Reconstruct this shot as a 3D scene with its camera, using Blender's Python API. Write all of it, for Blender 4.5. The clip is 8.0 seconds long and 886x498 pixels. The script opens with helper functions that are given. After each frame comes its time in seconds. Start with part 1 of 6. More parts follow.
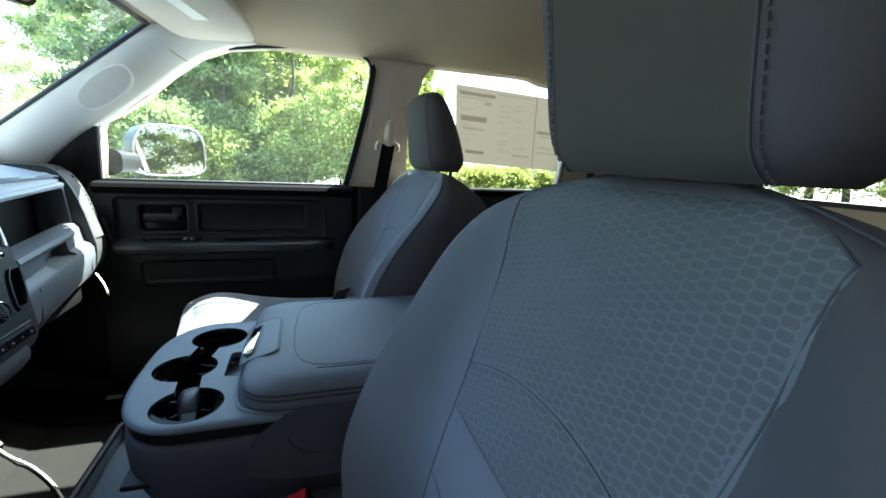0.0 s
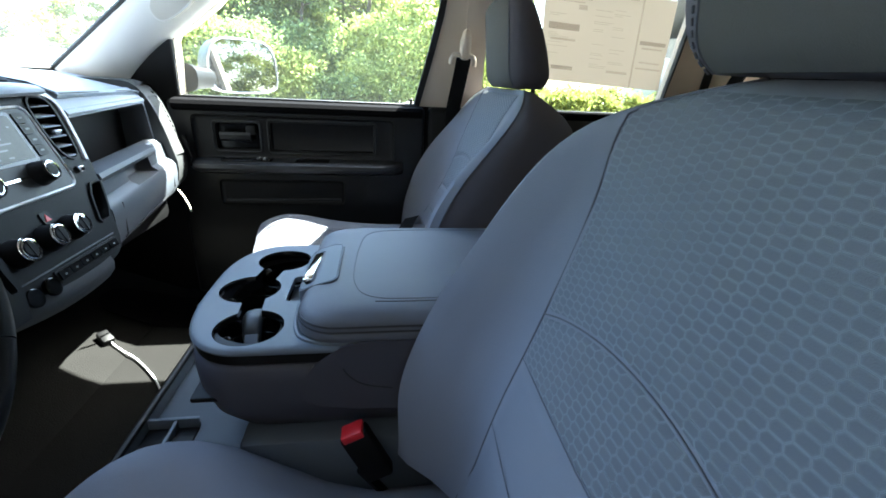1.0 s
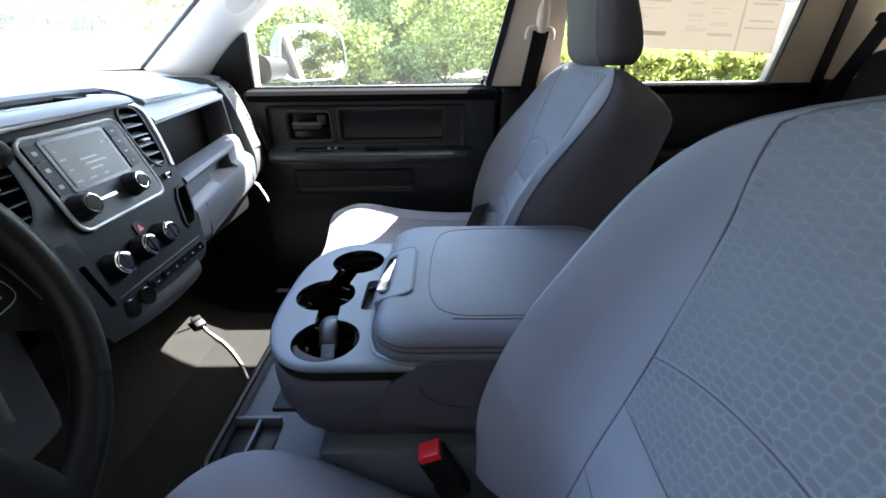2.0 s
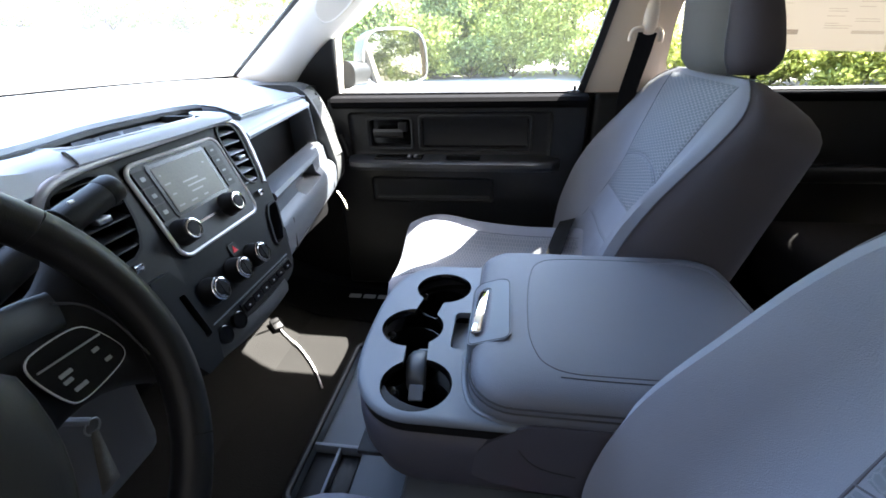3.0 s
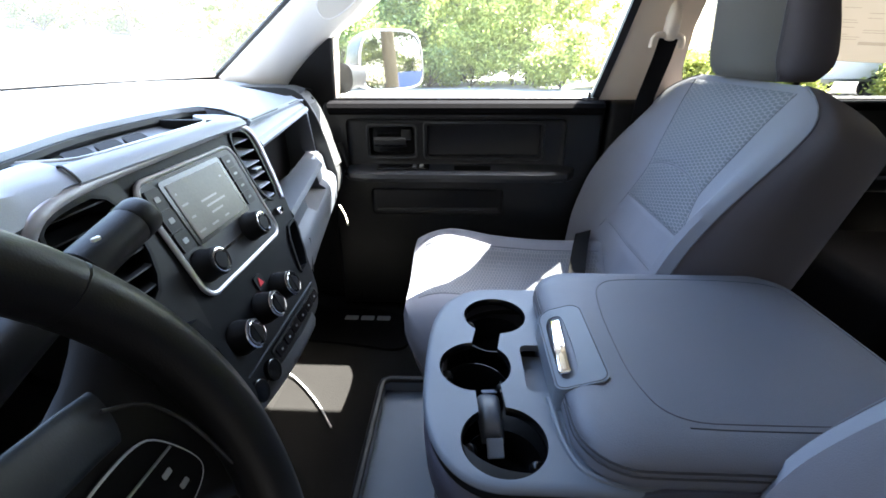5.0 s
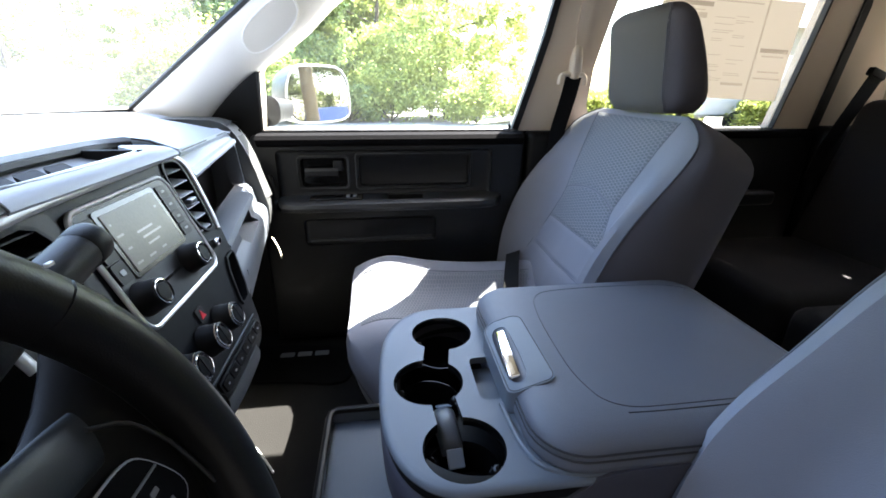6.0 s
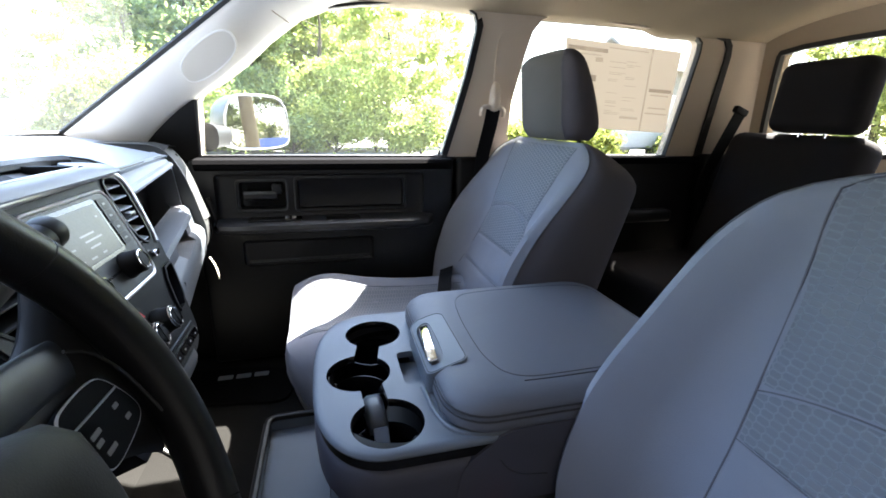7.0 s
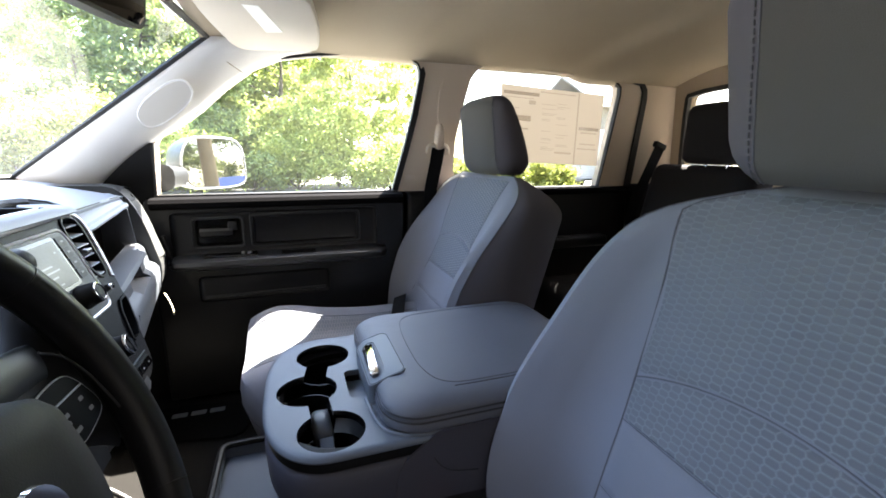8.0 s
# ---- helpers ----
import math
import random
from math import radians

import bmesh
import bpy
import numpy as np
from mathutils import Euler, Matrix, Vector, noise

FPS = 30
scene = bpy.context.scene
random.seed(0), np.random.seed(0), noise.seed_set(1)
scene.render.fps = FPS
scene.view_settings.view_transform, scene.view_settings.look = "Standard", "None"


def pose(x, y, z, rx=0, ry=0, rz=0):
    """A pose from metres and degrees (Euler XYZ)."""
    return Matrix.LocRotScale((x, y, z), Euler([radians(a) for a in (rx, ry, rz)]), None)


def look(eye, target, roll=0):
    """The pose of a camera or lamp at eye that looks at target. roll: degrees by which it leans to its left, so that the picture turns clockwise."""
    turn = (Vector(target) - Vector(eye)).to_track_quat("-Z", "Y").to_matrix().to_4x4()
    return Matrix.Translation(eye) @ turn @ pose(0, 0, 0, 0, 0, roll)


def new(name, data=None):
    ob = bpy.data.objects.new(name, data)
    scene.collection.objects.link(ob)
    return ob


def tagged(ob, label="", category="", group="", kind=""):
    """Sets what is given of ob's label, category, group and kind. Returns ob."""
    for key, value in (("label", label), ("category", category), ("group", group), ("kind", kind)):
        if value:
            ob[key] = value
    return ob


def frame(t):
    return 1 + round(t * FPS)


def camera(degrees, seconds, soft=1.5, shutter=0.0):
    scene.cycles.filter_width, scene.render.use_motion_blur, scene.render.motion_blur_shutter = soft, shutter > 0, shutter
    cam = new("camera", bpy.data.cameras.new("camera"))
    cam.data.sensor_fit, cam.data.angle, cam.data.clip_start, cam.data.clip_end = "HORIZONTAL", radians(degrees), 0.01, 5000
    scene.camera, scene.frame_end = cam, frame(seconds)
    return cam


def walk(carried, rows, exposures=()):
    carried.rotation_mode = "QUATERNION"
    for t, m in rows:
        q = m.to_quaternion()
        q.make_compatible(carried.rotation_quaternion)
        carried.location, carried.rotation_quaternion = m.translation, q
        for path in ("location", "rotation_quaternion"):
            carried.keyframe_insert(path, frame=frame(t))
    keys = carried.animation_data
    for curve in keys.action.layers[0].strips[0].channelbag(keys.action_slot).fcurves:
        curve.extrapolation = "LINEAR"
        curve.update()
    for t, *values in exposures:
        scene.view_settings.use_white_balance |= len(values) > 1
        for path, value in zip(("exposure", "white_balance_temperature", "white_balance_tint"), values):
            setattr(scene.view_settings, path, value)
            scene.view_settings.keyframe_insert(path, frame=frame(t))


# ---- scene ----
cam = camera(91.9, 8.0, soft=1.7)
PATH = [
    (0, (-0.077, -0.827, 1.524), (0.541, 1.031, 1.117), 2.7),
    (0.5, (-0.069, -0.778, 1.507), (0.338, 1.088, 0.913), 3.4),
    (1, (-0.053, -0.742, 1.504), (0.239, 1.094, 0.766), 2.9),
    (2.5, (-0.099, -0.628, 1.563), (-0.262, 1.16, 0.683), -1.9),
    (3, (-0.139, -0.588, 1.573), (-0.413, 1.183, 0.685), -1.7),
    (3.5, (-0.172, -0.555, 1.572), (-0.495, 1.208, 0.684), -1.5),
    (4, (-0.219, -0.528, 1.561), (-0.569, 1.231, 0.676), -2.3),
    (4.2, (-0.241, -0.518, 1.562), (-0.573, 1.242, 0.673), -2.0),
    (5.5, (-0.326, -0.503, 1.55), (-0.223, 1.328, 0.754), 0.2),
    (6, (-0.333, -0.534, 1.549), (-0.083, 1.315, 0.828), 0.4),
    (6.5, (-0.316, -0.588, 1.546), (0.075, 1.255, 0.876), 1.0),
    (7, (-0.311, -0.641, 1.541), (0.181, 1.206, 0.954), 1.2),
    (7.5, (-0.302, -0.689, 1.545), (0.26, 1.156, 1.014), 0.6),
    (8, (-0.285, -0.743, 1.549), (0.363, 1.099, 1.114), 0.3),
]
walk(cam, [(t, look(eye, target, roll)) for t, eye, target, roll in PATH], [(0.0, 3.87, 6020, -8), (0.5, 4.14, 5980, -5), (1.0, 4.38, 6110, 0), (2.5, 4.71, 6420, 10), (4.2, 4.69, 6420, 9), (5.5, 4.6, 6500, 9), (6.5, 4.5, 6560, 9), (7.5, 4.45, 6700, 10), (8.0, 4.45, 6900, 11)])

# ---- light ----
world = bpy.data.worlds.new("sky")
scene.world = world
world.use_nodes = True
wn = world.node_tree
sky = wn.nodes.new("ShaderNodeTexSky")
sky.sky_type, sky.sun_disc = "NISHITA", False
SUN = Vector((0.62, 0.425, 1.0)).normalized()
sky.sun_elevation = math.asin(SUN.z)
sky.sun_rotation = math.atan2(SUN.x, SUN.y)
sky.air_density, sky.dust_density = 1.0, 2.0
wn.links.new(sky.outputs[0], wn.nodes["Background"].inputs[0])
wn.nodes["Background"].inputs[1].default_value = 0.135
sun_data = bpy.data.lights.new("sun", "SUN")
sun_data.energy, sun_data.angle, sun_data.color = 5.0, radians(0.53), (1.0, 0.95, 0.87)
sun = new("sun", sun_data)
sun.matrix_world = look(SUN * 30, (0, 0, 0))


# ---- materials ----
def material(name, color, rough=0.6, metal=0.0, vary=0.12, scale=6.0, bump=0.0, bump_scale=300.0, color2=None, spec=0.5):
    """A surface with broad stains, fine grain and relief."""
    m = bpy.data.materials.new(name)
    m.use_nodes = True
    n, l = m.node_tree.nodes, m.node_tree.links
    b = n["Principled BSDF"]
    b.inputs["Roughness"].default_value = rough
    b.inputs["Metallic"].default_value = metal
    b.inputs["Specular IOR Level"].default_value = spec
    co = n.new("ShaderNodeTexCoord")
    big = n.new("ShaderNodeTexNoise")
    big.inputs["Scale"].default_value, big.inputs["Detail"].default_value = scale, 5.0
    fine = n.new("ShaderNodeTexNoise")
    fine.inputs["Scale"].default_value, fine.inputs["Detail"].default_value = bump_scale, 3.0
    l.new(co.outputs["Object"], big.inputs["Vector"])
    l.new(co.outputs["Object"], fine.inputs["Vector"])
    mix = n.new("ShaderNodeMix")
    mix.data_type = "RGBA"
    mix.inputs[6].default_value = (*[c * (1 - vary) for c in color], 1)
    mix.inputs[7].default_value = (*(color2 or [min(1, c * (1 + vary)) for c in color]), 1)
    add = n.new("ShaderNodeMath")
    add.operation = "MULTIPLY_ADD"
    add.inputs[1].default_value, add.inputs[2].default_value = 0.45, 0.0
    l.new(fine.outputs["Fac"], add.inputs[0])
    both = n.new("ShaderNodeMath")
    both.operation = "MULTIPLY_ADD"
    both.inputs[1].default_value = 0.6
    l.new(big.outputs["Fac"], both.inputs[0])
    l.new(add.outputs[0], both.inputs[2])
    l.new(both.outputs[0], mix.inputs[0])
    l.new(mix.outputs[2], b.inputs["Base Color"])
    if bump:
        bp = n.new("ShaderNodeBump")
        bp.inputs["Strength"].default_value, bp.inputs["Distance"].default_value = bump, 0.001
        l.new(fine.outputs["Fac"], bp.inputs["Height"])
        l.new(bp.outputs["Normal"], b.inputs["Normal"])
    return m


LONG = 0.34  # half of the stretch of a hexagon's flat sides


def hex_cloth(name, color, line):
    """Cloth woven with rows of long hexagons, by the UV map (one unit is a row)."""
    m = material(name, color, 0.9, bump=0.4, bump_scale=900.0, scale=8.0, spec=0.2)
    n, l = m.node_tree.nodes, m.node_tree.links
    uv = n.new("ShaderNodeTexCoord")
    sep = n.new("ShaderNodeSeparateXYZ")
    l.new(uv.outputs["UV"], sep.inputs[0])

    def op(kind, a, b=None, c=None):
        q = n.new("ShaderNodeMath")
        q.operation = kind
        for k, v in enumerate((a, b, c)):
            if v is None:
                continue
            if isinstance(v, (int, float)):
                q.inputs[k].default_value = v
            else:
                l.new(v, q.inputs[k])
        return q.outputs[0]

    def cell(ox, oy):
        # distance to the border of the hexagon of one of the two lattices
        x = op("SUBTRACT", op("FRACT", op("ADD", op("DIVIDE", sep.outputs[0], 1.7320508 + 4 * LONG), ox)), 0.5)
        x = op("SUBTRACT", op("ABSOLUTE", op("MULTIPLY", x, 1.7320508 + 4 * LONG)), LONG)
        y = op("ABSOLUTE", op("SUBTRACT", op("FRACT", op("ADD", sep.outputs[1], oy)), 0.5))
        return op("MAXIMUM", y, op("ADD", op("MULTIPLY", x, 0.8660254), op("MULTIPLY", y, 0.5)))

    d = op("MINIMUM", cell(0.0, 0.0), cell(0.5, 0.5))
    edge = op("SUBTRACT", 0.5, d)
    ramp = n.new("ShaderNodeMapRange")
    ramp.interpolation_type = "SMOOTHSTEP"
    l.new(op("ABSOLUTE", op("SUBTRACT", edge, 0.045)), ramp.inputs["Value"])
    ramp.inputs["From Min"].default_value, ramp.inputs["From Max"].default_value = 0.008, 0.042
    base = [k for k in n if k.type == "MIX"][0]
    mix = n.new("ShaderNodeMix")
    mix.data_type = "RGBA"
    mix.inputs[6].default_value = (*line, 1)
    # pattern drawn fainter across the panel, for side light on its relief
    fr = n.new("ShaderNodeMapRange")
    fr.interpolation_type = "SMOOTHSTEP"
    l.new(sep.outputs[0], fr.inputs["Value"])
    fr.inputs["From Min"].default_value, fr.inputs["From Max"].default_value = 18.0, -8.0
    fr.inputs["To Min"].default_value, fr.inputs["To Max"].default_value = 0.55, 1.0
    faint = op("SUBTRACT", 1.0, op("MULTIPLY", op("SUBTRACT", 1.0, ramp.outputs[0]), fr.outputs[0]))
    l.new(faint, mix.inputs[0])
    heart = n.new("ShaderNodeMapRange")
    heart.interpolation_type = "SMOOTHSTEP"
    l.new(edge, heart.inputs["Value"])
    heart.inputs["From Min"].default_value, heart.inputs["From Max"].default_value = 0.09, 0.24
    deep = n.new("ShaderNodeMix")
    deep.data_type = "RGBA"
    l.new(op("MULTIPLY", heart.outputs[0], fr.outputs[0]), deep.inputs[0])
    l.new(base.outputs[2], deep.inputs[6])
    deep.inputs[7].default_value = (*[c * 0.78 for c in color], 1)
    l.new(deep.outputs[2], mix.inputs[7])
    bs = n["Principled BSDF"]
    l.new(mix.outputs[2], bs.inputs["Base Color"])
    old = [k for k in n if k.type == "BUMP"][0]
    bp = n.new("ShaderNodeBump")
    bp.inputs["Strength"].default_value, bp.inputs["Distance"].default_value = 0.6, 0.0015
    inv = op("SUBTRACT", 1.0, faint)
    l.new(inv, bp.inputs["Height"])
    l.new(old.outputs["Normal"], bp.inputs["Normal"])
    l.new(bp.outputs["Normal"], bs.inputs["Normal"])
    return m


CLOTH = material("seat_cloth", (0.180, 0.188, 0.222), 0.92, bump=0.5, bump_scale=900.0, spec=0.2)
# headrest cloth: seat cloth retoned, the headliner's warm bounce put into its colour
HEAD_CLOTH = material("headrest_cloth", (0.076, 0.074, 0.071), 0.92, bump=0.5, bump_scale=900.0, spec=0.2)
# side cloth: dark seat cloth, with the sides' light fall-off put into it
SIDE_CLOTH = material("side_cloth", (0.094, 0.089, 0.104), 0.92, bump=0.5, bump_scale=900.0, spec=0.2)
# rear bench cloth, near black: shade in the rear cab put into it
CLOTH_SHADED = material("rear_shaded_cloth", (0.014, 0.0132, 0.0155), 0.9, bump=0.5, bump_scale=900.0, spec=0.2)
HEX = hex_cloth("hexagon_cloth", (0.158, 0.169, 0.193), (0.238, 0.252, 0.281))
PIPING = material("piping", (0.075, 0.076, 0.09), 0.8)
VINYL = material("console_vinyl", (0.094, 0.101, 0.124), 0.55, bump=0.35, bump_scale=700.0)
TRAY = material("tray_plastic", (0.100, 0.118, 0.145), 0.5, bump=0.25, bump_scale=900.0)
BIN_GREY = material("latch_plastic", (0.085, 0.098, 0.120), 0.5, bump=0.25, bump_scale=900.0)
DASH = material("dash_plastic", (0.295, 0.323, 0.368), 0.42, spec=0.35, bump=0.2, bump_scale=800.0)
BLACK = material("black_plastic", (0.0028, 0.0028, 0.0031), 0.5, spec=0.22, bump=0.12, bump_scale=800.0)
DOOR_TRIM = material("door_plastic", (0.0080, 0.0084, 0.0097), 0.40, spec=0.36, bump=0.3, bump_scale=700.0)
GLOSS = material("gloss_black", (0.003, 0.003, 0.0034), 0.2, spec=0.24)
SILVER = material("satin_silver", (0.27, 0.28, 0.295), 0.34, metal=0.9)
CHROME = material("chrome", (0.85, 0.85, 0.86), 0.08, metal=1.0, vary=0.02)
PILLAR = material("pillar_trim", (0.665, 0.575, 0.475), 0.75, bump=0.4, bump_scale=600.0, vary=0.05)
# rear wall beige darkened: the shadows at the back are in its colour
REAR_TRIM_SHADED = material("rear_trim_shaded", (0.42, 0.345, 0.255), 0.8, bump=0.4, bump_scale=600.0, vary=0.05)
PILLAR_GREY = material("pillar_cover_grey", (0.70, 0.69, 0.67), 0.7, bump=0.4, bump_scale=600.0, vary=0.05)
LINER = material("headliner_felt", (0.365, 0.312, 0.236), 0.95, bump=0.6, bump_scale=500.0, vary=0.06, spec=0.1)
CARPET = material("carpet", (0.0108, 0.0105, 0.0100), 1.0, bump=1.0, bump_scale=350.0, vary=0.3, spec=0.05)
MAT_RUBBER = material("floor_mat_pile", (0.005, 0.005, 0.005), 1.0, bump=1.0, bump_scale=350.0, vary=0.3, spec=0.05)
BELT = material("belt_webbing", (0.006, 0.006, 0.007), 0.8, spec=0.15, bump=0.4, bump_scale=900.0)
RED = material("red_plastic", (0.62, 0.02, 0.03), 0.35)
SEAL = material("rubber_seal", (0.01, 0.01, 0.011), 0.6)
PAINT = material("body_paint", (0.55, 0.56, 0.58), 0.25, metal=0.35, vary=0.03)


def glass_material(name, tint, rough=0.0, mixed=0.9):
    m = bpy.data.materials.new(name)
    m.use_nodes = True
    n, l = m.node_tree.nodes, m.node_tree.links
    n.remove(n["Principled BSDF"])
    t = n.new("ShaderNodeBsdfTransparent")
    t.inputs[0].default_value = (*tint, 1)
    g = n.new("ShaderNodeBsdfGlossy")
    g.inputs["Roughness"].default_value = rough
    f = n.new("ShaderNodeLayerWeight")
    f.inputs[0].default_value = 0.5
    pw = n.new("ShaderNodeMath")
    pw.operation = "POWER"
    pw.inputs[1].default_value = 5.0
    l.new(f.outputs["Facing"], pw.inputs[0])
    ma = n.new("ShaderNodeMath")
    ma.operation = "MULTIPLY_ADD"
    ma.inputs[1].default_value, ma.inputs[2].default_value = 0.6, 0.03
    l.new(pw.outputs[0], ma.inputs[0])
    x = n.new("ShaderNodeMixShader")
    l.new(ma.outputs[0], x.inputs[0])
    l.new(t.outputs[0], x.inputs[1])
    l.new(g.outputs[0], x.inputs[2])
    l.new(x.outputs[0], n["Material Output"].inputs[0])
    return m


def hazed(m, least, most):
    """A thin translucent film: the haze of glare mixed into the glass."""
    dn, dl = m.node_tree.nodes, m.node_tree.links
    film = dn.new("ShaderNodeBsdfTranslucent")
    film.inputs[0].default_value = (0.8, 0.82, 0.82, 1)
    mottle = dn.new("ShaderNodeTexNoise")
    mottle.inputs["Scale"].default_value, mottle.inputs["Detail"].default_value = 5.0, 6.0
    haze = dn.new("ShaderNodeMapRange")
    dl.new(mottle.outputs["Fac"], haze.inputs["Value"])
    haze.inputs["To Min"].default_value, haze.inputs["To Max"].default_value = least, most
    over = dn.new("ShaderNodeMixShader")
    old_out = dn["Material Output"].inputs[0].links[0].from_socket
    dl.new(haze.outputs[0], over.inputs[0])
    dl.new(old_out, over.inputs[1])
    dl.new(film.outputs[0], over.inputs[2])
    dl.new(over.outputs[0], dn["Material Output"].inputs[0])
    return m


# both panes carry the painted haze, the windshield more of it
GLASS = hazed(glass_material("window_glass", (0.95, 0.97, 0.96)), 0.0015, 0.0045)
HAZED_GLASS = hazed(glass_material("hazed_windshield_glass", (0.95, 0.97, 0.96)), 0.014, 0.032)
TINT = glass_material("privacy_glass", (0.62, 0.62, 0.60))


# ---- shaping helpers ----
def finish(ob, bm, mats, smooth=True):
    for f in bm.faces:
        f.smooth = smooth
    bm.normal_update()
    bm.to_mesh(ob.data)
    bm.free()
    for m in mats if isinstance(mats, (list, tuple)) else [mats]:
        ob.data.materials.append(m)
    if smooth:
        ob.data.set_sharp_from_angle(angle=radians(38))


def part(name, bm, mat, parent=None, label="", smooth=True):
    ob = new(name, bpy.data.meshes.new(name))
    finish(ob, bm, mat, smooth)
    if parent is not None:
        ob.parent = parent
        ob.matrix_parent_inverse = parent.matrix_world.inverted()
    if label:
        ob["label"] = label
    return ob


def thing(name, at, label, category, group="", kind=""):
    ob = new(name)
    ob.empty_display_size = 0.05
    ob.location = at
    ob.matrix_world = Matrix.Translation(at)
    return tagged(ob, label, category, group, kind)


def box(x0, x1, y0, y1, z0, z1, r=0.0, seg=2, m=None):
    bm = bmesh.new()
    bmesh.ops.create_cube(bm, size=1.0)
    for v in bm.verts:
        v.co = Vector(((x0 + x1) / 2 + v.co.x * (x1 - x0), (y0 + y1) / 2 + v.co.y * (y1 - y0), (z0 + z1) / 2 + v.co.z * (z1 - z0)))
    if r > 0:
        bmesh.ops.bevel(bm, geom=bm.edges[:], offset=r, segments=seg, profile=0.5, affect="EDGES")
    if m is not None:
        bm.transform(m)
    return bm


def join(*bms):
    out = bms[0]
    for b in bms[1:]:
        me = bpy.data.meshes.new("joined")
        b.to_mesh(me)
        b.free()
        out.from_mesh(me)
        bpy.data.meshes.remove(me)
    return out


def loft(rings, closed=True, caps=True):
    bm = bmesh.new()
    rows = [[bm.verts.new(p) for p in r] for r in rings]
    for a, b in zip(rows, rows[1:]):
        n = len(a)
        for k in range(n if closed else n - 1):
            bm.faces.new((a[k], a[(k + 1) % n], b[(k + 1) % n], b[k]))
    if caps and closed:
        bm.faces.new(rows[0][::-1])
        bm.faces.new(rows[-1])
    bmesh.ops.recalc_face_normals(bm, faces=bm.faces[:])
    return bm


def tube(points, r, n=8, closed=False, flat=1.0, up=Vector((0, 0, 1))):
    """A rod along the points; flat squeezes it along its second axis."""
    pts = [Vector(p) for p in points]
    rings = []
    count = len(pts)
    for i, p in enumerate(pts):
        a = pts[(i - 1) % count] if closed or i else p
        b = pts[(i + 1) % count] if closed or i < count - 1 else p
        d = (b - a).normalized()
        s = d.cross(up)
        s = s.normalized() if s.length > 1e-4 else d.orthogonal().normalized()
        t = s.cross(d)
        rings.append([p + r * (math.cos(k * math.tau / n) * s + flat * math.sin(k * math.tau / n) * t) for k in range(n)])
    if closed:
        rings.append(rings[0])
        bm = loft(rings, True, False)
        bmesh.ops.remove_doubles(bm, verts=bm.verts[:], dist=1e-6)
        return bm
    return loft(rings)


def lathe(profile, axis, at, n=24):
    """profile: (radius, height) pairs along axis from at."""
    w = Vector(axis).normalized()
    u = w.orthogonal().normalized()
    v = w.cross(u)
    rings = [[Vector(at) + h * w + max(r, 1e-4) * (math.cos(k * math.tau / n) * u + math.sin(k * math.tau / n) * v) for k in range(n)] for r, h in profile]
    return loft(rings)


def prism(outline, depth, place, holes=()):
    """A plate with holes: 2D outlines through place(a, b, d), d from 0 to depth."""
    bm = bmesh.new()
    edges = []
    for loop in (outline, *holes):
        vs = [bm.verts.new((a, b, 0)) for a, b in loop]
        edges += [bm.edges.new((vs[k], vs[(k + 1) % len(vs)])) for k in range(len(vs))]
    bmesh.ops.triangle_fill(bm, use_beauty=True, edges=edges, normal=(0, 0, 1))
    ext = bmesh.ops.extrude_face_region(bm, geom=bm.faces[:])
    for e in ext["geom"]:
        if isinstance(e, bmesh.types.BMVert):
            e.co.z = depth
    for v in bm.verts:
        v.co = Vector(place(*v.co))
    bmesh.ops.recalc_face_normals(bm, faces=bm.faces[:])
    return bm


def rounded(x0, x1, y0, y1, r, n=5):
    out = []
    for cx, cy, a0 in ((x1 - r, y1 - r, 0), (x0 + r, y1 - r, 90), (x0 + r, y0 + r, 180), (x1 - r, y0 + r, 270)):
        out += [(cx + r * math.cos(radians(a0 + 90 * k / n)), cy + r * math.sin(radians(a0 + 90 * k / n))) for k in range(n + 1)]
    return out


def soft(points, times=2, closed=True):
    """Corner cutting, for smooth outlines."""
    pts = [Vector(p) for p in points]
    for _ in range(times):
        out = []
        m = len(pts)
        for k in range(m if closed else m - 1):
            a, b = pts[k], pts[(k + 1) % m]
            out += [a * 0.75 + b * 0.25, a * 0.25 + b * 0.75]
        if not closed:
            out = [pts[0], *out, pts[-1]]
        pts = out
    return pts


def outward(bm):
    if bm.calc_volume(signed=True) < 0:
        bmesh.ops.reverse_faces(bm, faces=bm.faces[:])
    return bm


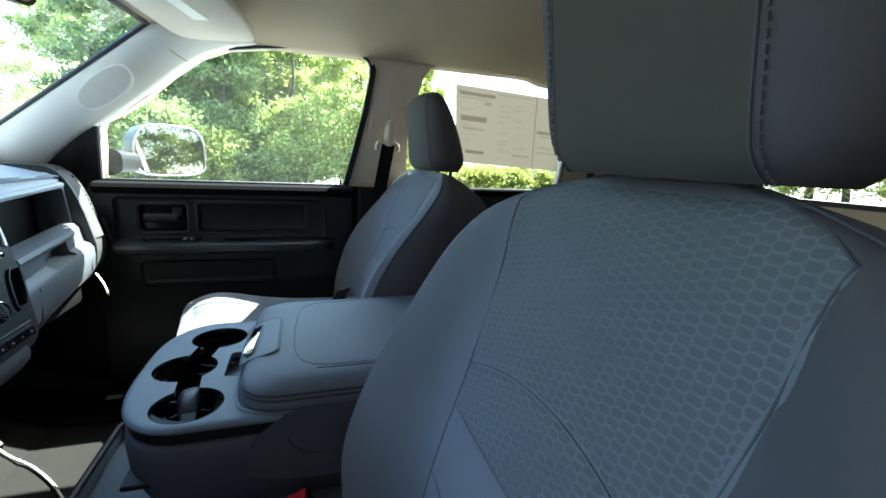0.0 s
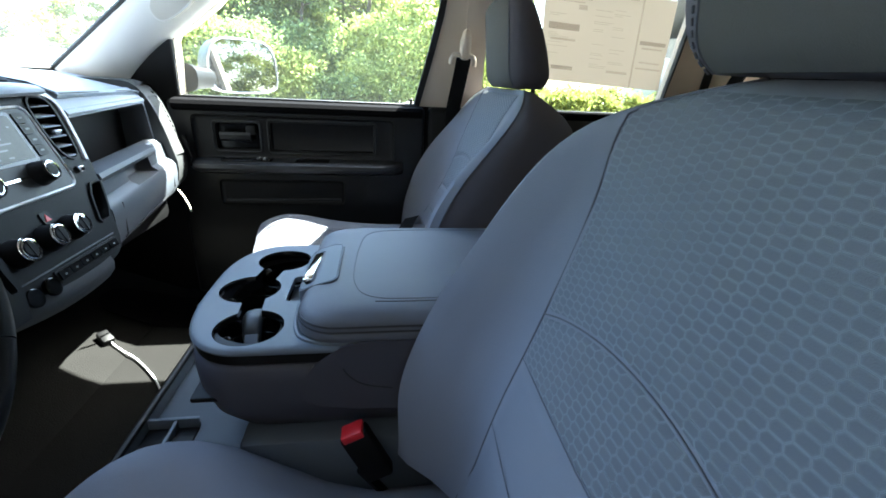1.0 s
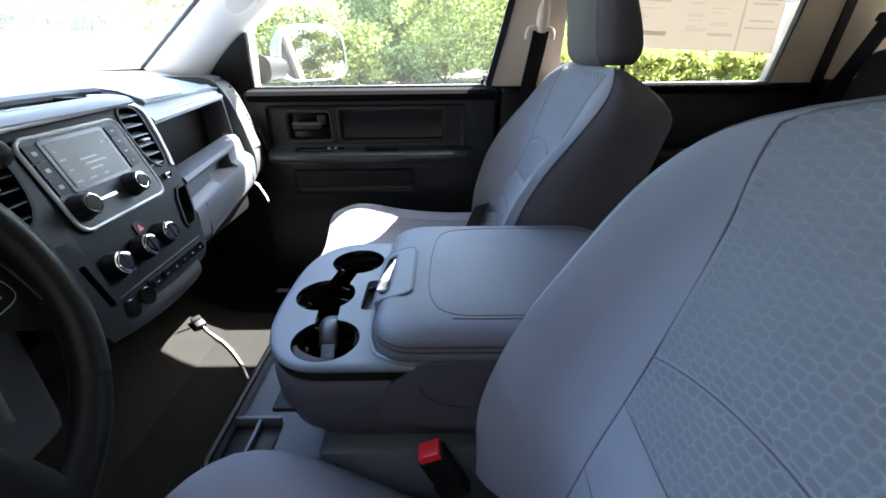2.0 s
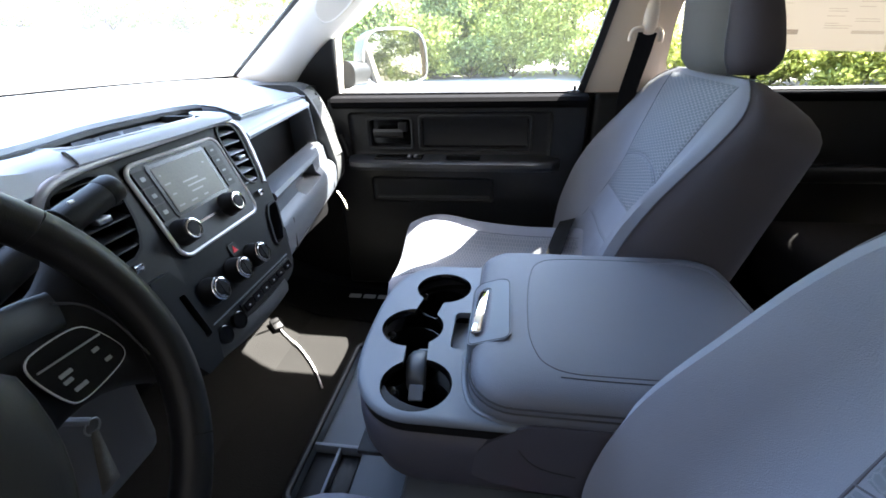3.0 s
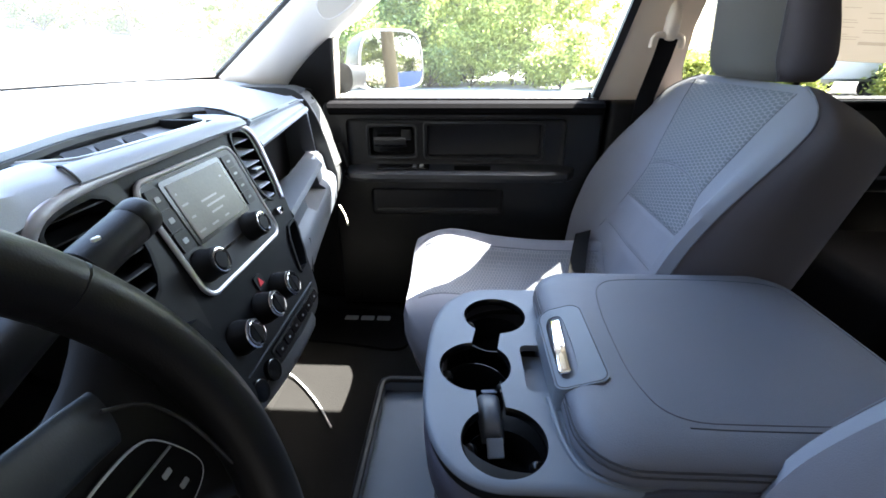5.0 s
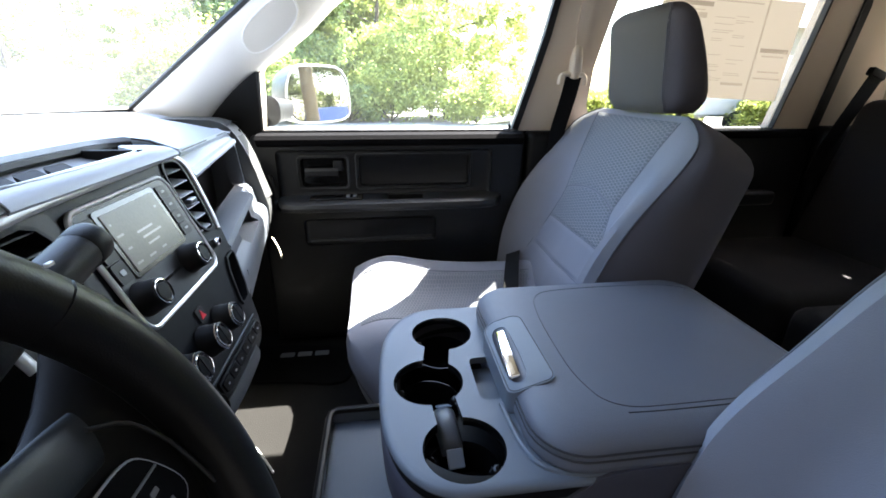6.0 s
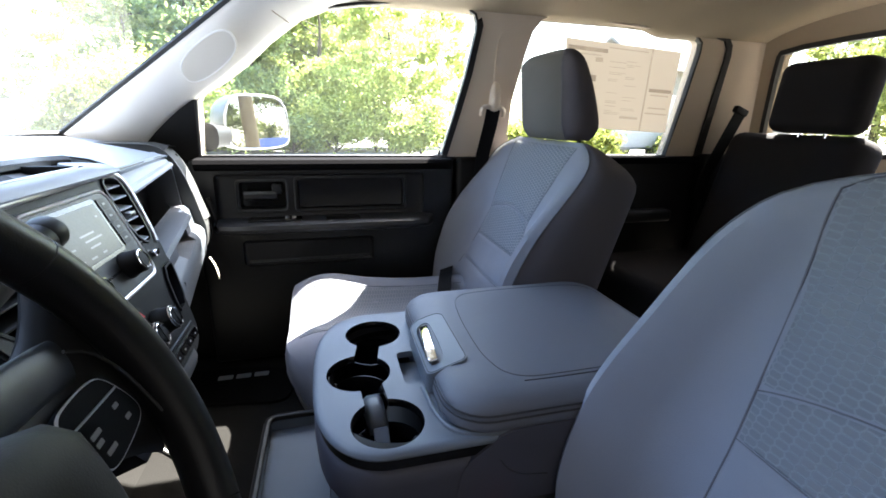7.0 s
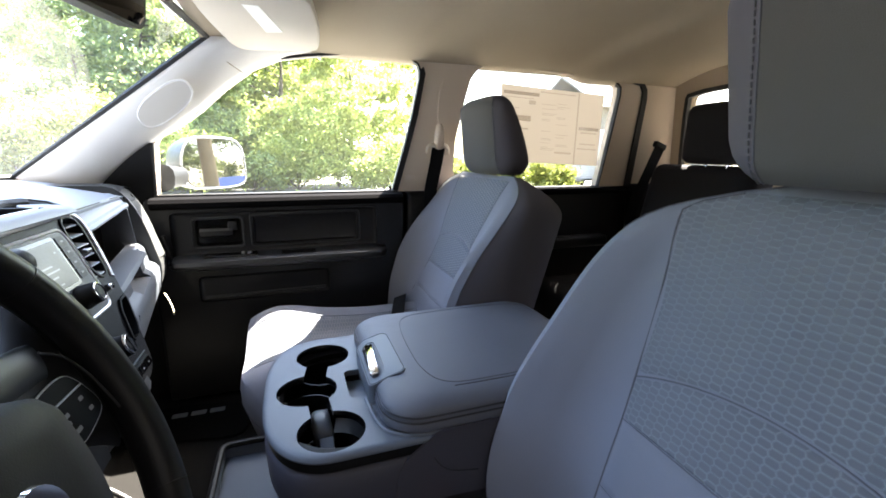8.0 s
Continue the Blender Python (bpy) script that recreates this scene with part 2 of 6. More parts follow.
def cut(bm, cutters):
    """The solid less the cutters; faces made by the cut get material slot 1."""
    a = bpy.data.objects.new("solid", bpy.data.meshes.new("solid"))
    scene.collection.objects.link(a)
    outward(bm).to_mesh(a.data)
    bm.free()
    slot = [bpy.data.materials.new("slot_a"), bpy.data.materials.new("slot_b")]
    a.data.materials.append(slot[0])
    used = [a]
    for c in cutters:
        o = bpy.data.objects.new("cutter", bpy.data.meshes.new("cutter"))
        scene.collection.objects.link(o)
        outward(c).to_mesh(o.data)
        c.free()
        o.data.materials.append(slot[1])
        md = a.modifiers.new("cut", "BOOLEAN")
        md.operation, md.solver, md.object, md.material_mode = "DIFFERENCE", "EXACT", o, "TRANSFER"
        used.append(o)
    bpy.context.view_layer.update()
    me = bpy.data.meshes.new_from_object(a.evaluated_get(bpy.context.evaluated_depsgraph_get()))
    marks = [bool(m and m.name.startswith("slot_b")) for m in me.materials]
    out = bmesh.new()
    out.from_mesh(me)
    for f in out.faces:
        f.material_index = 1 if f.material_index < len(marks) and marks[f.material_index] else 0
    for o in used:
        d = o.data
        bpy.data.objects.remove(o)
        bpy.data.meshes.remove(d)
    bpy.data.meshes.remove(me)
    for m in slot:
        bpy.data.materials.remove(m)
    return out


def spow(v, p):
    return math.copysign(abs(v) ** p, v)


# ---- the cab: x towards the tail, y towards the passenger, z up ----
def side_y(z):
    return 0.82 - 0.19 * (z - 1.42)


WIN_F = [(-0.684, 1.41), (-0.668, 1.572), (-0.655, 1.592), (-0.60, 1.622), (-0.53, 1.672), (-0.455, 1.738), (-0.37, 1.80), (-0.29, 1.833), (-0.2, 1.848), (-0.11, 1.858), (0.06, 1.865), (0.12, 1.860), (0.148, 1.845), (0.161, 1.815), (0.14, 1.68), (0.112, 1.56), (0.074, 1.41)]
WIN_R = [(0.400, 1.41), (0.350, 1.425), (0.316, 1.452), (0.303, 1.490), (0.303, 1.595), (0.330, 1.745), (0.345, 1.808), (0.372, 1.845), (0.415, 1.863), (0.66, 1.850), (0.93, 1.840), (0.980, 1.832), (1.005, 1.815), (1.011, 1.785), (1.006, 1.617), (0.995, 1.41)]


def wall_place(sign, base):
    return lambda a, b, d: (a, sign * (side_y(b) + base + d), b)


# pillars, header and window openings of one side
UPPER = [(-1.12, 1.41), (-0.98, 1.51), (-0.72, 1.705), (-0.47, 1.872), (-0.42, 1.93), (1.30, 1.93), (1.42, 1.41)]
wall_r = part("wall_passenger_side", prism(UPPER, 0.05, wall_place(1, 0.012), (WIN_F, WIN_R)), PILLAR)
tagged(wall_r, "light beige pillar and header trim round the passenger side windows", "pillar trim", kind="structure")
OPEN_L = [(-0.684, 1.415), (-0.668, 1.572), (-0.60, 1.622), (-0.455, 1.738), (-0.29, 1.833), (-0.11, 1.858), (0.06, 1.865), (0.16, 1.84), (0.17, 1.70), (0.15, 1.415)]
wall_l = part("wall_driver_side", prism(UPPER, 0.05, wall_place(-1, 0.012), (OPEN_L, WIN_R)), PILLAR)
tagged(wall_l, "light beige pillar and header trim of the driver side", "pillar trim", kind="structure")


def grow(loop, k):
    cx, cz = sum(p[0] for p in loop) / len(loop), sum(p[1] for p in loop) / len(loop)
    out = []
    n = len(loop)
    for i, p in enumerate(loop):
        a, b = Vector(loop[i - 1]), Vector(loop[(i + 1) % n])
        t = (b - a).normalized()
        nn = Vector((-t.y, t.x))
        if nn.dot(Vector((p[0] - cx, p[1] - cz))) < 0:
            nn = -nn
        out.append((p[0] + nn.x * k, p[1] + nn.y * k))
    return out


for loop, tint, nm, lab in ((WIN_F, GLASS, "window_1", "clear front passenger door glass in a black rubber seal"), (WIN_R, TINT, "window_2", "lightly tinted rear door glass in a black rubber seal")):
    w = thing(nm, (0, 0.84, 1.42), lab, "window", kind="structure")
    if loop is WIN_F:
        outer, inner = grow(loop, 0.003), grow(loop, -0.004)
        strip = outer[7:] + [outer[0], inner[0]] + inner[:6:-1]
        part("seal", prism(strip, 0.02, wall_place(1, 0.010)), SEAL, w)
    else:
        outer, inner = grow(loop, 0.003), grow(loop, -0.004)
        strip = outer[10:] + [outer[0], inner[0]] + inner[:9:-1]
        part("seal", prism(strip, 0.02, wall_place(1, 0.010)), SEAL, w)
    g = part("pane", prism(grow(loop, 0.002), 0.004, wall_place(1, 0.034)), tint, w, smooth=False)
    g.visible_shadow = tint == TINT
# black rear edge of the front door frame
part("door_frame_edge", prism([(0.066, 1.41), (0.104, 1.56), (0.132, 1.68), (0.153, 1.80), (0.152, 1.826), (0.166, 1.836), (0.174, 1.815), (0.153, 1.68), (0.125, 1.56), (0.087, 1.41)], 0.02, wall_place(1, 0.004)), SEAL, bpy.data.objects["window_1"], "black rear edge of the door frame")
w = thing("window_3", (0.6, -0.84, 1.42), "tinted rear door glass on the driver side", "window", kind="structure")
part("seal", prism(grow(WIN_R, 0.004), 0.02, wall_place(-1, 0.010), (grow(WIN_R, -0.008),)), SEAL, w)
g = part("pane", prism(grow(WIN_R, 0.002), 0.004, wall_place(-1, 0.034)), TINT, w, smooth=False)
g.visible_shadow = False

# lower body sides, floor, firewall, back wall
tagged(part("wall_passenger_lower", box(-1.35, 1.44, 0.865, 0.93, 0.62, 1.41), BLACK), "black inner side of the cab below the windows", "body side", kind="structure")
tagged(part("wall_driver_rear_lower", box(0.22, 1.44, -0.93, -0.85, 0.62, 1.41), BLACK), "black inner side of the rear driver door", "body side", kind="structure")
tagged(part("wall_driver_front_lower", box(-1.35, -0.78, -0.93, -0.83, 0.62, 1.41), BLACK), "black kick panel beside the open driver door", "body side", kind="structure")
tagged(part("floor", box(-1.3, 1.44, -0.93, 0.93, 0.60, 0.70), CARPET), "dark grey cut-pile carpet on the cab floor", "carpet", kind="structure")
tagged(part("toe_board", prism([(-0.79, 0.699), (-0.84, 0.716), (-1.29, 0.90), (-1.29, 0.66), (-0.79, 0.66)], 1.84, lambda a, b, d: (a, -0.92 + d, b)), CARPET), "dark carpeted toe board sloping up to the firewall", "carpet", kind="structure")
tagged(part("firewall", box(-1.36, -1.28, -0.93, 0.93, 0.60, 1.44), BLACK), "black firewall in front of the footwells", "firewall", kind="structure")


def back_place(a, b, d):
    return (1.40 - 0.25 * (b - 1.4) + d, a, b)


BACK_WIN = [(p.x, p.y) for p in soft([(-0.765, 1.445), (0.765, 1.445), (0.772, 1.475), (0.712, 1.770), (0.690, 1.800), (0.40, 1.812), (-0.40, 1.812), (-0.690, 1.800), (-0.712, 1.770), (-0.772, 1.475)], 1)]
tagged(part("wall_rear", prism([(-0.92, 0.62), (0.92, 0.62), (0.84, 1.43), (0.78, 1.93), (-0.78, 1.93), (-0.84, 1.43)], 0.06, back_place, (BACK_WIN,)), REAR_TRIM_SHADED), "beige rear wall of the cab around the back glass", "rear wall", kind="structure")
w = thing("window_4", (1.5, 0, 1.6), "back glass of the cab with a black seal", "window", kind="structure")
part("seal", prism(grow(BACK_WIN, 0.004), 0.02, lambda a, b, d: back_place(a, b, d - 0.004), (grow(BACK_WIN, -0.012),)), SEAL, w)
g = part("pane", prism(grow(BACK_WIN, 0.002), 0.004, lambda a, b, d: back_place(a, b, d + 0.03)), TINT, w, smooth=False)
g.visible_shadow = False


# headliner with its shallow moulded steps
def liner_z(x, y):
    z = 1.905 - 0.035 * abs(y / 0.73) ** 4
    z -= 0.03 * max(0.0, (-0.25 - x) / 0.25) ** 2
    z += 0.018 / (1 + math.exp(-(x - 0.12) * 60)) * (1 - abs(y / 0.75) ** 6)
    z -= 0.022 / (1 + math.exp(-(x - 0.70 - 0.12 * abs(y)) * 70))
    return z


bm = bmesh.new()
NX, NY = 70, 36
grid = [[bm.verts.new((-0.49 + 1.84 * i / NX, -0.78 + 1.56 * j / NY, liner_z(-0.49 + 1.84 * i / NX, -0.78 + 1.56 * j / NY))) for j in range(NY + 1)] for i in range(NX + 1)]
for i in range(NX):
    for j in range(NY):
        bm.faces.new((grid[i][j], grid[i][j + 1], grid[i + 1][j + 1], grid[i + 1][j]))
ceil = part("ceiling", bm, LINER)
md = ceil.modifiers.new("thick", "SOLIDIFY")
md.thickness, md.offset = 0.012, 1.0
tagged(ceil, "moulded beige felt headliner with shallow steps", "headliner", kind="structure")
tagged(part("roof", box(-0.59, 1.36, -0.84, 0.84, 1.945, 1.965, 0.008), PAINT), "painted steel roof over the headliner", "roof", kind="structure")


# windshield: bowed at its foot
def ws_foot(y):
    return Vector((-1.36 + 0.52 * abs(y / 0.80) ** 2.6 * 0.66, y, 1.478))


def ws_head(y):
    k = y * 0.638 / 0.80
    return Vector((-0.53 + 0.06 * (k / 0.638) ** 2, k, 1.866 - 0.012 * (k / 0.638) ** 2))


rows = []
for i in range(13):
    f = i / 12
    rows.append([ws_foot(y) * (1 - f) + ws_head(y) * f + Vector((-0.03, 0, 0.045)) * math.sin(f * math.pi) * (1 - (y / 0.8) ** 2) for y in [-0.8 + 0.1 * k for k in range(17)]])
ws = thing("windshield", (-1.0, 0, 1.5), "clear windshield with a thin black border", "windshield", kind="structure")
bm = loft(rows, False, False)
g = part("pane", bm, HAZED_GLASS, ws)
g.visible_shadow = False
part("seal", tube([r[-1] for r in rows] , 0.009, 6), SEAL, ws)
part("seal", tube([r[0] for r in rows], 0.009, 6), SEAL, ws)
part("seal", tube(rows[0], 0.009, 6), SEAL, ws)
part("seal", tube(rows[-1], 0.009, 6), SEAL, ws)


# front pillar covers: from the windshield's edge to the door opening
def pillar_cover(sign):
    rings = []
    front = [(r[-1] if sign > 0 else r[0]) for r in rows]
    rear = soft([(-0.86, 1.40), (-0.83, 1.44), (-0.775, 1.499), (-0.734, 1.535), (-0.70, 1.562), (-0.655, 1.592), (-0.62, 1.614), (-0.53, 1.678), (-0.455, 1.744), (-0.37, 1.806), (-0.29, 1.84), (-0.2, 1.86)], 1, False)
    for i in range(13):
        a = front[i] + Vector((0.004, 0, 0))
        q = rear[min(len(rear) - 1, round(i * (len(rear) - 1) / 12))]
        b = Vector((q.x, sign * (side_y(q.y) + 0.008), q.y))
        ring = []
        for k in range(9):
            f = k / 8
            p = a * (1 - f) + b * f
            bulge = math.sin(f * math.pi) ** 0.7
            p += Vector((0.012, -0.028 * sign, 0.0)) * bulge
            ring.append(p)
        rings.append(ring)
    return loft(rings, False, False)


for sg, nm in ((1, "front_pillar_cover"), (-1, "front_pillar_cover")):
    cover = thing(nm, (-0.7, sg * 0.75, 1.42), "pale grey moulded windshield pillar cover", "pillar cover", "front pillars")
    p = part("cover", pillar_cover(sg), PILLAR_GREY, cover)
    md = p.modifiers.new("thick", "SOLIDIFY")
    md.thickness, md.offset = 0.006, -1.0
    part("edge_bead", tube([r[-1] if sg > 0 else r[0] for r in rows[1:]], 0.004, 6), PILLAR_GREY, cover)
    if sg > 0:
        cover_r = cover
# painted hood in front of the windshield
bm = bmesh.new()
rows_h = [[Vector((-1.37 + 0.52 * 0.66 * abs(y / 0.80) ** 2.6 - 0.02 - 1.05 * i / 8, y * (1 - 0.05 * i / 8), 1.425 - 0.14 * (i / 8) ** 2 - 0.05 * abs(y / 0.8) ** 3)) for y in [-0.9 + 0.1 * k for k in range(19)]] for i in range(9)]
tagged(part("hood", loft(rows_h, False, False), PAINT), "painted hood in front of the windshield", "hood", kind="structure")


# ---- seats ----
def smoothstep(a, b, x):
    t = max(0.0, min(1.0, (x - a) / (b - a)))
    return t * t * (3 - 2 * t)


def knots(values, f):
    """A smooth curve through values at even steps of f from 0 to 1."""
    n = len(values) - 1
    k = min(n - 1, max(0, int(f * n)))
    t = f * n - k
    a, b, c, d = values[max(0, k - 1)], values[k], values[k + 1], values[min(n, k + 2)]
    return b + 0.5 * t * (c - a + t * (2 * a - 5 * b + 4 * c - d + t * (3 * (b - c) + d - a)))


class Back:
    """The shape of a front seat's backrest, in its own frame: s up along it, y across, d forwards negative."""
    L = 0.61

    def __init__(self, x, yc, z, slope, wing, lumbar, deep, extra):
        self.wing, self.lumbar, self.deep, self.extra = wing, lumbar, deep, extra
        self.yc, self.base = yc, Vector((x, yc, z))
        c = math.hypot(1, slope)
        self.up = Vector((slope / c, 0, 1 / c))
        self.rear = Vector((1 / c, 0, -slope / c))

    def half(self, s):
        f = s / self.L
        if self.yc < 0:
            return knots((0.322, 0.334, 0.345, 0.321, 0.290, 0.225), f) * (1 - max(0.0, (f - 0.869) / 0.131) ** 2.6 * 0.60)
        w = 0.270 + self.extra + 0.014 * smoothstep(0.0, 0.45, f)
        return w * (1 - max(0.0, (f - 0.85) / 0.15) ** 2.6 * 0.36)

    def front(self, u, s):
        f = s / self.L
        bol = knots((0.136, 0.159, 0.140, 0.111, 0.071, 0.006), f) if self.yc < 0 else 0.012 + self.wing * (1 - smoothstep(0.40, 0.97, f)) * (0.75 + 0.25 * smoothstep(0.0, 0.3, f))
        shape = math.exp(-(((abs(u) - 0.90) / 0.20) ** 2))
        d = -0.055 + 0.010 * math.cos(u * math.pi / 2) - bol * shape
        if self.yc > 0:
            d += 0.026 * smoothstep(0.58, 1.0, f)
        d -= 0.022 * math.exp(-(((f - 0.25) / 0.20) ** 2)) * (1 - abs(u))
        d -= self.lumbar * (1 - smoothstep(0.35, 0.92, f)) * (1 - abs(u) ** 2.5)
        top = max(0.0, (f - 0.84) / 0.16)
        return d * (1 - abs(u) ** 10) ** 0.5 * (1 - top ** 2.6 * 0.80)

    def back(self, u, s):
        f = s / self.L
        top = max(0.0, (f - 0.87) / 0.13)
        return self.deep * (1 - abs(u) ** 10) ** 0.40 * (1 - top ** 2.6 * 0.75)

    def at(self, y, s, d):
        return self.base + Vector((0, y, 0)) + self.up * s + self.rear * d

    def on(self, y, s, lift=0.0):
        return self.at(y, s, self.front(max(-1, min(1, y / self.half(s))), s) - lift)


def seat_grid(bm, rows, uvs=None):
    vs = [[bm.verts.new(p) for p in r] for r in rows]
    lay = bm.loops.layers.uv.new("map") if uvs else None
    for i in range(len(vs) - 1):
        for j in range(len(vs[0]) - 1):
            f = bm.faces.new((vs[i][j], vs[i][j + 1], vs[i + 1][j + 1], vs[i + 1][j]))
            if uvs:
                for lp, (a, b) in zip(f.loops, ((i, j), (i, j + 1), (i + 1, j + 1), (i + 1, j))):
                    lp[lay].uv = uvs[a][b]
    return bm


def thicken(ob, t, off=-1.0):
    md = ob.modifiers.new("thick", "SOLIDIFY")
    md.thickness, md.offset = t, off


def front_seat(x, yc, z, slope, wing, lumbar, deep, label, cushion_x, head=0.0, lean=0.04, extra=0.0):
    """wing: how far the side bolsters stand forward."""
    seat = thing("car_seat", (x, yc, 0.78), label, "car seat", "front seats")
    B = Back(x, yc, z, slope, wing, lumbar, deep, extra)
    US = [-1.0, -0.995, -0.98, -0.96, -0.93, -0.89, -0.84, -0.78, -0.7, -0.6, -0.5, -0.35, -0.2, 0, 0.2, 0.35, 0.5, 0.6, 0.7, 0.78, 0.84, 0.89, 0.93, 0.96, 0.98, 0.995, 1.0]
    SS = [B.L * k / 40 for k in range(41)]
    lip = 0.93

    # light front panel, dark sides and back
    keep = [u for u in US if abs(u) <= lip] 
    keep = [-lip] + [u for u in keep if abs(u) < lip] + [lip]
    rows = [[B.at(u * B.half(s), s, B.front(u, s)) for u in keep] for s in SS]
    last = [p + B.rear * 0.03 + B.up * 0.006 for p in rows[-1]]
    part("backrest_cover", seat_grid(bmesh.new(), rows + [last]), CLOTH, seat)
    side = [u for u in US if u > lip]
    loop = [lip] + side
    rings = []
    for s in SS:
        h = B.half(s)
        ring = [B.at(u * h, s, B.front(u, s)) for u in loop]
        ring += [B.at(u * h, s, B.back(u, s)) for u in reversed(US[1:-1])]
        ring += [B.at(-u * h, s, B.front(u, s)) for u in reversed(loop)]
        rings.append(ring)
    top = [p * 0.0 + (B.at(0, B.L + 0.006, 0.02) * 0.35 + p * 0.65) for p in rings[-1]]
    part("backrest_shell", loft(rings + [top], False, False), SIDE_CLOTH, seat, "cloth sides and back in a darkened tone")
    for sg in (-1, 1):
        part("piping", tube([B.at(sg * lip * B.half(s), s, B.front(lip, s) - 0.001) for s in SS], 0.0018, 6), PIPING, seat)

    # patterned insert, cut by an arched seam
    wi = 0.176

    def insert_half(s, y=1.0):
        if yc > 0:
            return 0.132 + 0.24 * max(0.0, s - 0.38) + 0.28 * max(0.0, 0.36 - s)
        return min(0.84 * B.half(s), knots((0.190, 0.162, 0.157, 0.168, 0.177, 0.182), s / B.L) if y > 0 else 0.116 + 0.078 * s / B.L)

    def arch(y):
        return (0.335 if yc < 0 else 0.372) + (0.035 if yc < 0 else 0.026) * (1 - (y / wi) ** 2)

    def panel(s_of, n, name, mat, u0):
        rows, uvs = [], []
        for i in range(n + 1):
            r, q = [], []
            for j in range(25):
                y = (-1 + j / 12) * wi
                s = s_of(i / n, y)
                yy = y / wi * insert_half(s, y)
                edge = min(1.0, (1 - abs(y / wi)) / 0.07, i / n / 0.05, (1 - i / n) / 0.05)
                r.append(B.on(yy, s, -0.0004 + 0.0034 * max(0, edge) ** 0.5))
                q.append((yy / 0.0084, s / 0.0084 + u0))
            rows.append(r)
            uvs.append(q)
        part(name, seat_grid(bmesh.new(), rows, uvs), mat, seat)

    panel(lambda f, y: arch(y) + 0.003 + f * (0.594 - arch(y)), 40, "upper_insert", HEX, 0.0)
    panel(lambda f, y: 0.279 + f * (arch(y) - 0.281), 20, "middle_insert", HEX, 0.31)
    panel(lambda f, y: 0.182 + f * 0.095, 14, "lower_insert", CLOTH, 0.62)
    panel(lambda f, y: 0.0 + f * 0.180, 18, "lower_insert", CLOTH, 0.62)
    for s in (0.278, 0.181):
        part("seam", tube([B.on(y / wi * insert_half(s, y), s, 0.0002) for y in [wi * (-1 + k / 12) for k in range(25)]], 0.0008, 6), PIPING, seat)
    for sg in (-1, 1):
        part("seam", tube([B.on(sg * insert_half(s, sg), s, 0.0003) for s in SS[:40]], 0.0014 if yc < 0 else 0.0010, 6), PIPING, seat)
    part("seam", tube([B.on(y / wi * insert_half(arch(y), y), arch(y) + 0.001, 0.001) for y in [wi * (-1 + k / 12) for k in range(25)]], 0.0009, 6), PIPING, seat)

    # driver seat's outer bolster beside the door: dark cloth overlay, shade included
    if yc < 0:
        rows = []
        for s in SS[:40]:
            a, b = -insert_half(s, -1) - 0.002, -(lip - 0.004) * B.half(s)
            rows.append([B.on(a + (b - a) * k / 12, s, 0.0006 + 0.0040 * min(1.0, k / 2.0, (12 - k) / 1.0)) for k in range(13)])
        part("outer_bolster", seat_grid(bmesh.new(), rows), SIDE_CLOTH, seat, "outer bolster in dark cloth, shade included")

    # strip over the rear edge of the side
    for sg in (-1, 1):
        part("side_seam", tube([B.at(sg * 0.985 * B.half(s), s, B.back(0.985, s) * 0.55) for s in SS[:34]], 0.0014, 6), PIPING, seat)


    # headrest: light front, dark sides, two posts
    hz, hx = B.base.z + B.up.z * B.L + 0.004, B.base.x + B.up.x * B.L - 0.018 - head

    yh = yc if yc > 0 else yc - 0.016

    seam_y = 0.118 if yc > 0 else 0.108

    def head_ring(f, grow_=1.0):
        z_ = hz + 0.221 * f
        w = (0.154 + (0.011 + 0.010 * f if yc < 0 else 0.0) - 0.010 * f ** 2 - 0.04 * max(0, (f - 0.84) / 0.16) ** 2.5 - 0.034 * max(0, (0.24 - f) / 0.24) ** 2.2) * grow_
        xf = hx - 0.021 - (lean - 0.02) * f + 0.020 * max(0, (f - 0.85) / 0.15) ** 2 + 0.014 * max(0, (0.12 - f) / 0.12) ** 2
        xb = hx + 0.116 - lean * f - 0.050 * f ** 2.4 - 0.018 * max(0, (0.18 - f) / 0.18) ** 2
        t, cx = (xb - xf) / 2 * grow_, (xb + xf) / 2
        sy = min(seam_y, 0.86 * w)
        # 0..6 driver-far flank, 6..14 front, 14..40 the other flank and the back
        ys = [sy + (w - sy) * math.cos(q * math.pi / 12) for q in range(6)] + [sy * (1 - 2 * q / 8) for q in range(9)] + [-sy - (w - sy) * math.sin(q * math.pi / 12) for q in range(1, 7)]
        out = [Vector((cx - t * max(0.0, 1 - abs(y / w) ** 3.6) ** 0.42, yh + y, z_)) for y in ys]
        return out + [Vector((cx + t * max(0.0, 1 - abs(q / 10) ** 3.6) ** 0.42, yh + w * q / 10, z_)) for q in (-9.9, -9.6, -9, -8, -7, -5.5, -4, -2.5, -1, 0, 1, 2.5, 4, 5.5, 7, 8, 9, 9.6, 9.9)]

    fs = [0, 0.02, 0.05, 0.09, 0.14, 0.22, 0.32, 0.45, 0.6, 0.75, 0.84, 0.9, 0.94, 0.97, 0.99, 1.0]
    rings = [head_ring(f) for f in fs]
    rings = [head_ring(0, 0.8)] + rings + [head_ring(1.0, 0.75)]
    head = part("headrest", loft([r[6:15] for r in rings], False, False), HEAD_CLOTH, seat, "light grey cloth headrest")
    part("headrest_side", loft([r[14:] + r[:7] for r in rings], False, False), SIDE_CLOTH, head)
    part("headrest_side", loft([rings[0], [Vector((hx + 0.045, yh, hz - 0.003))] * len(rings[0])], True, False), SIDE_CLOTH, head)
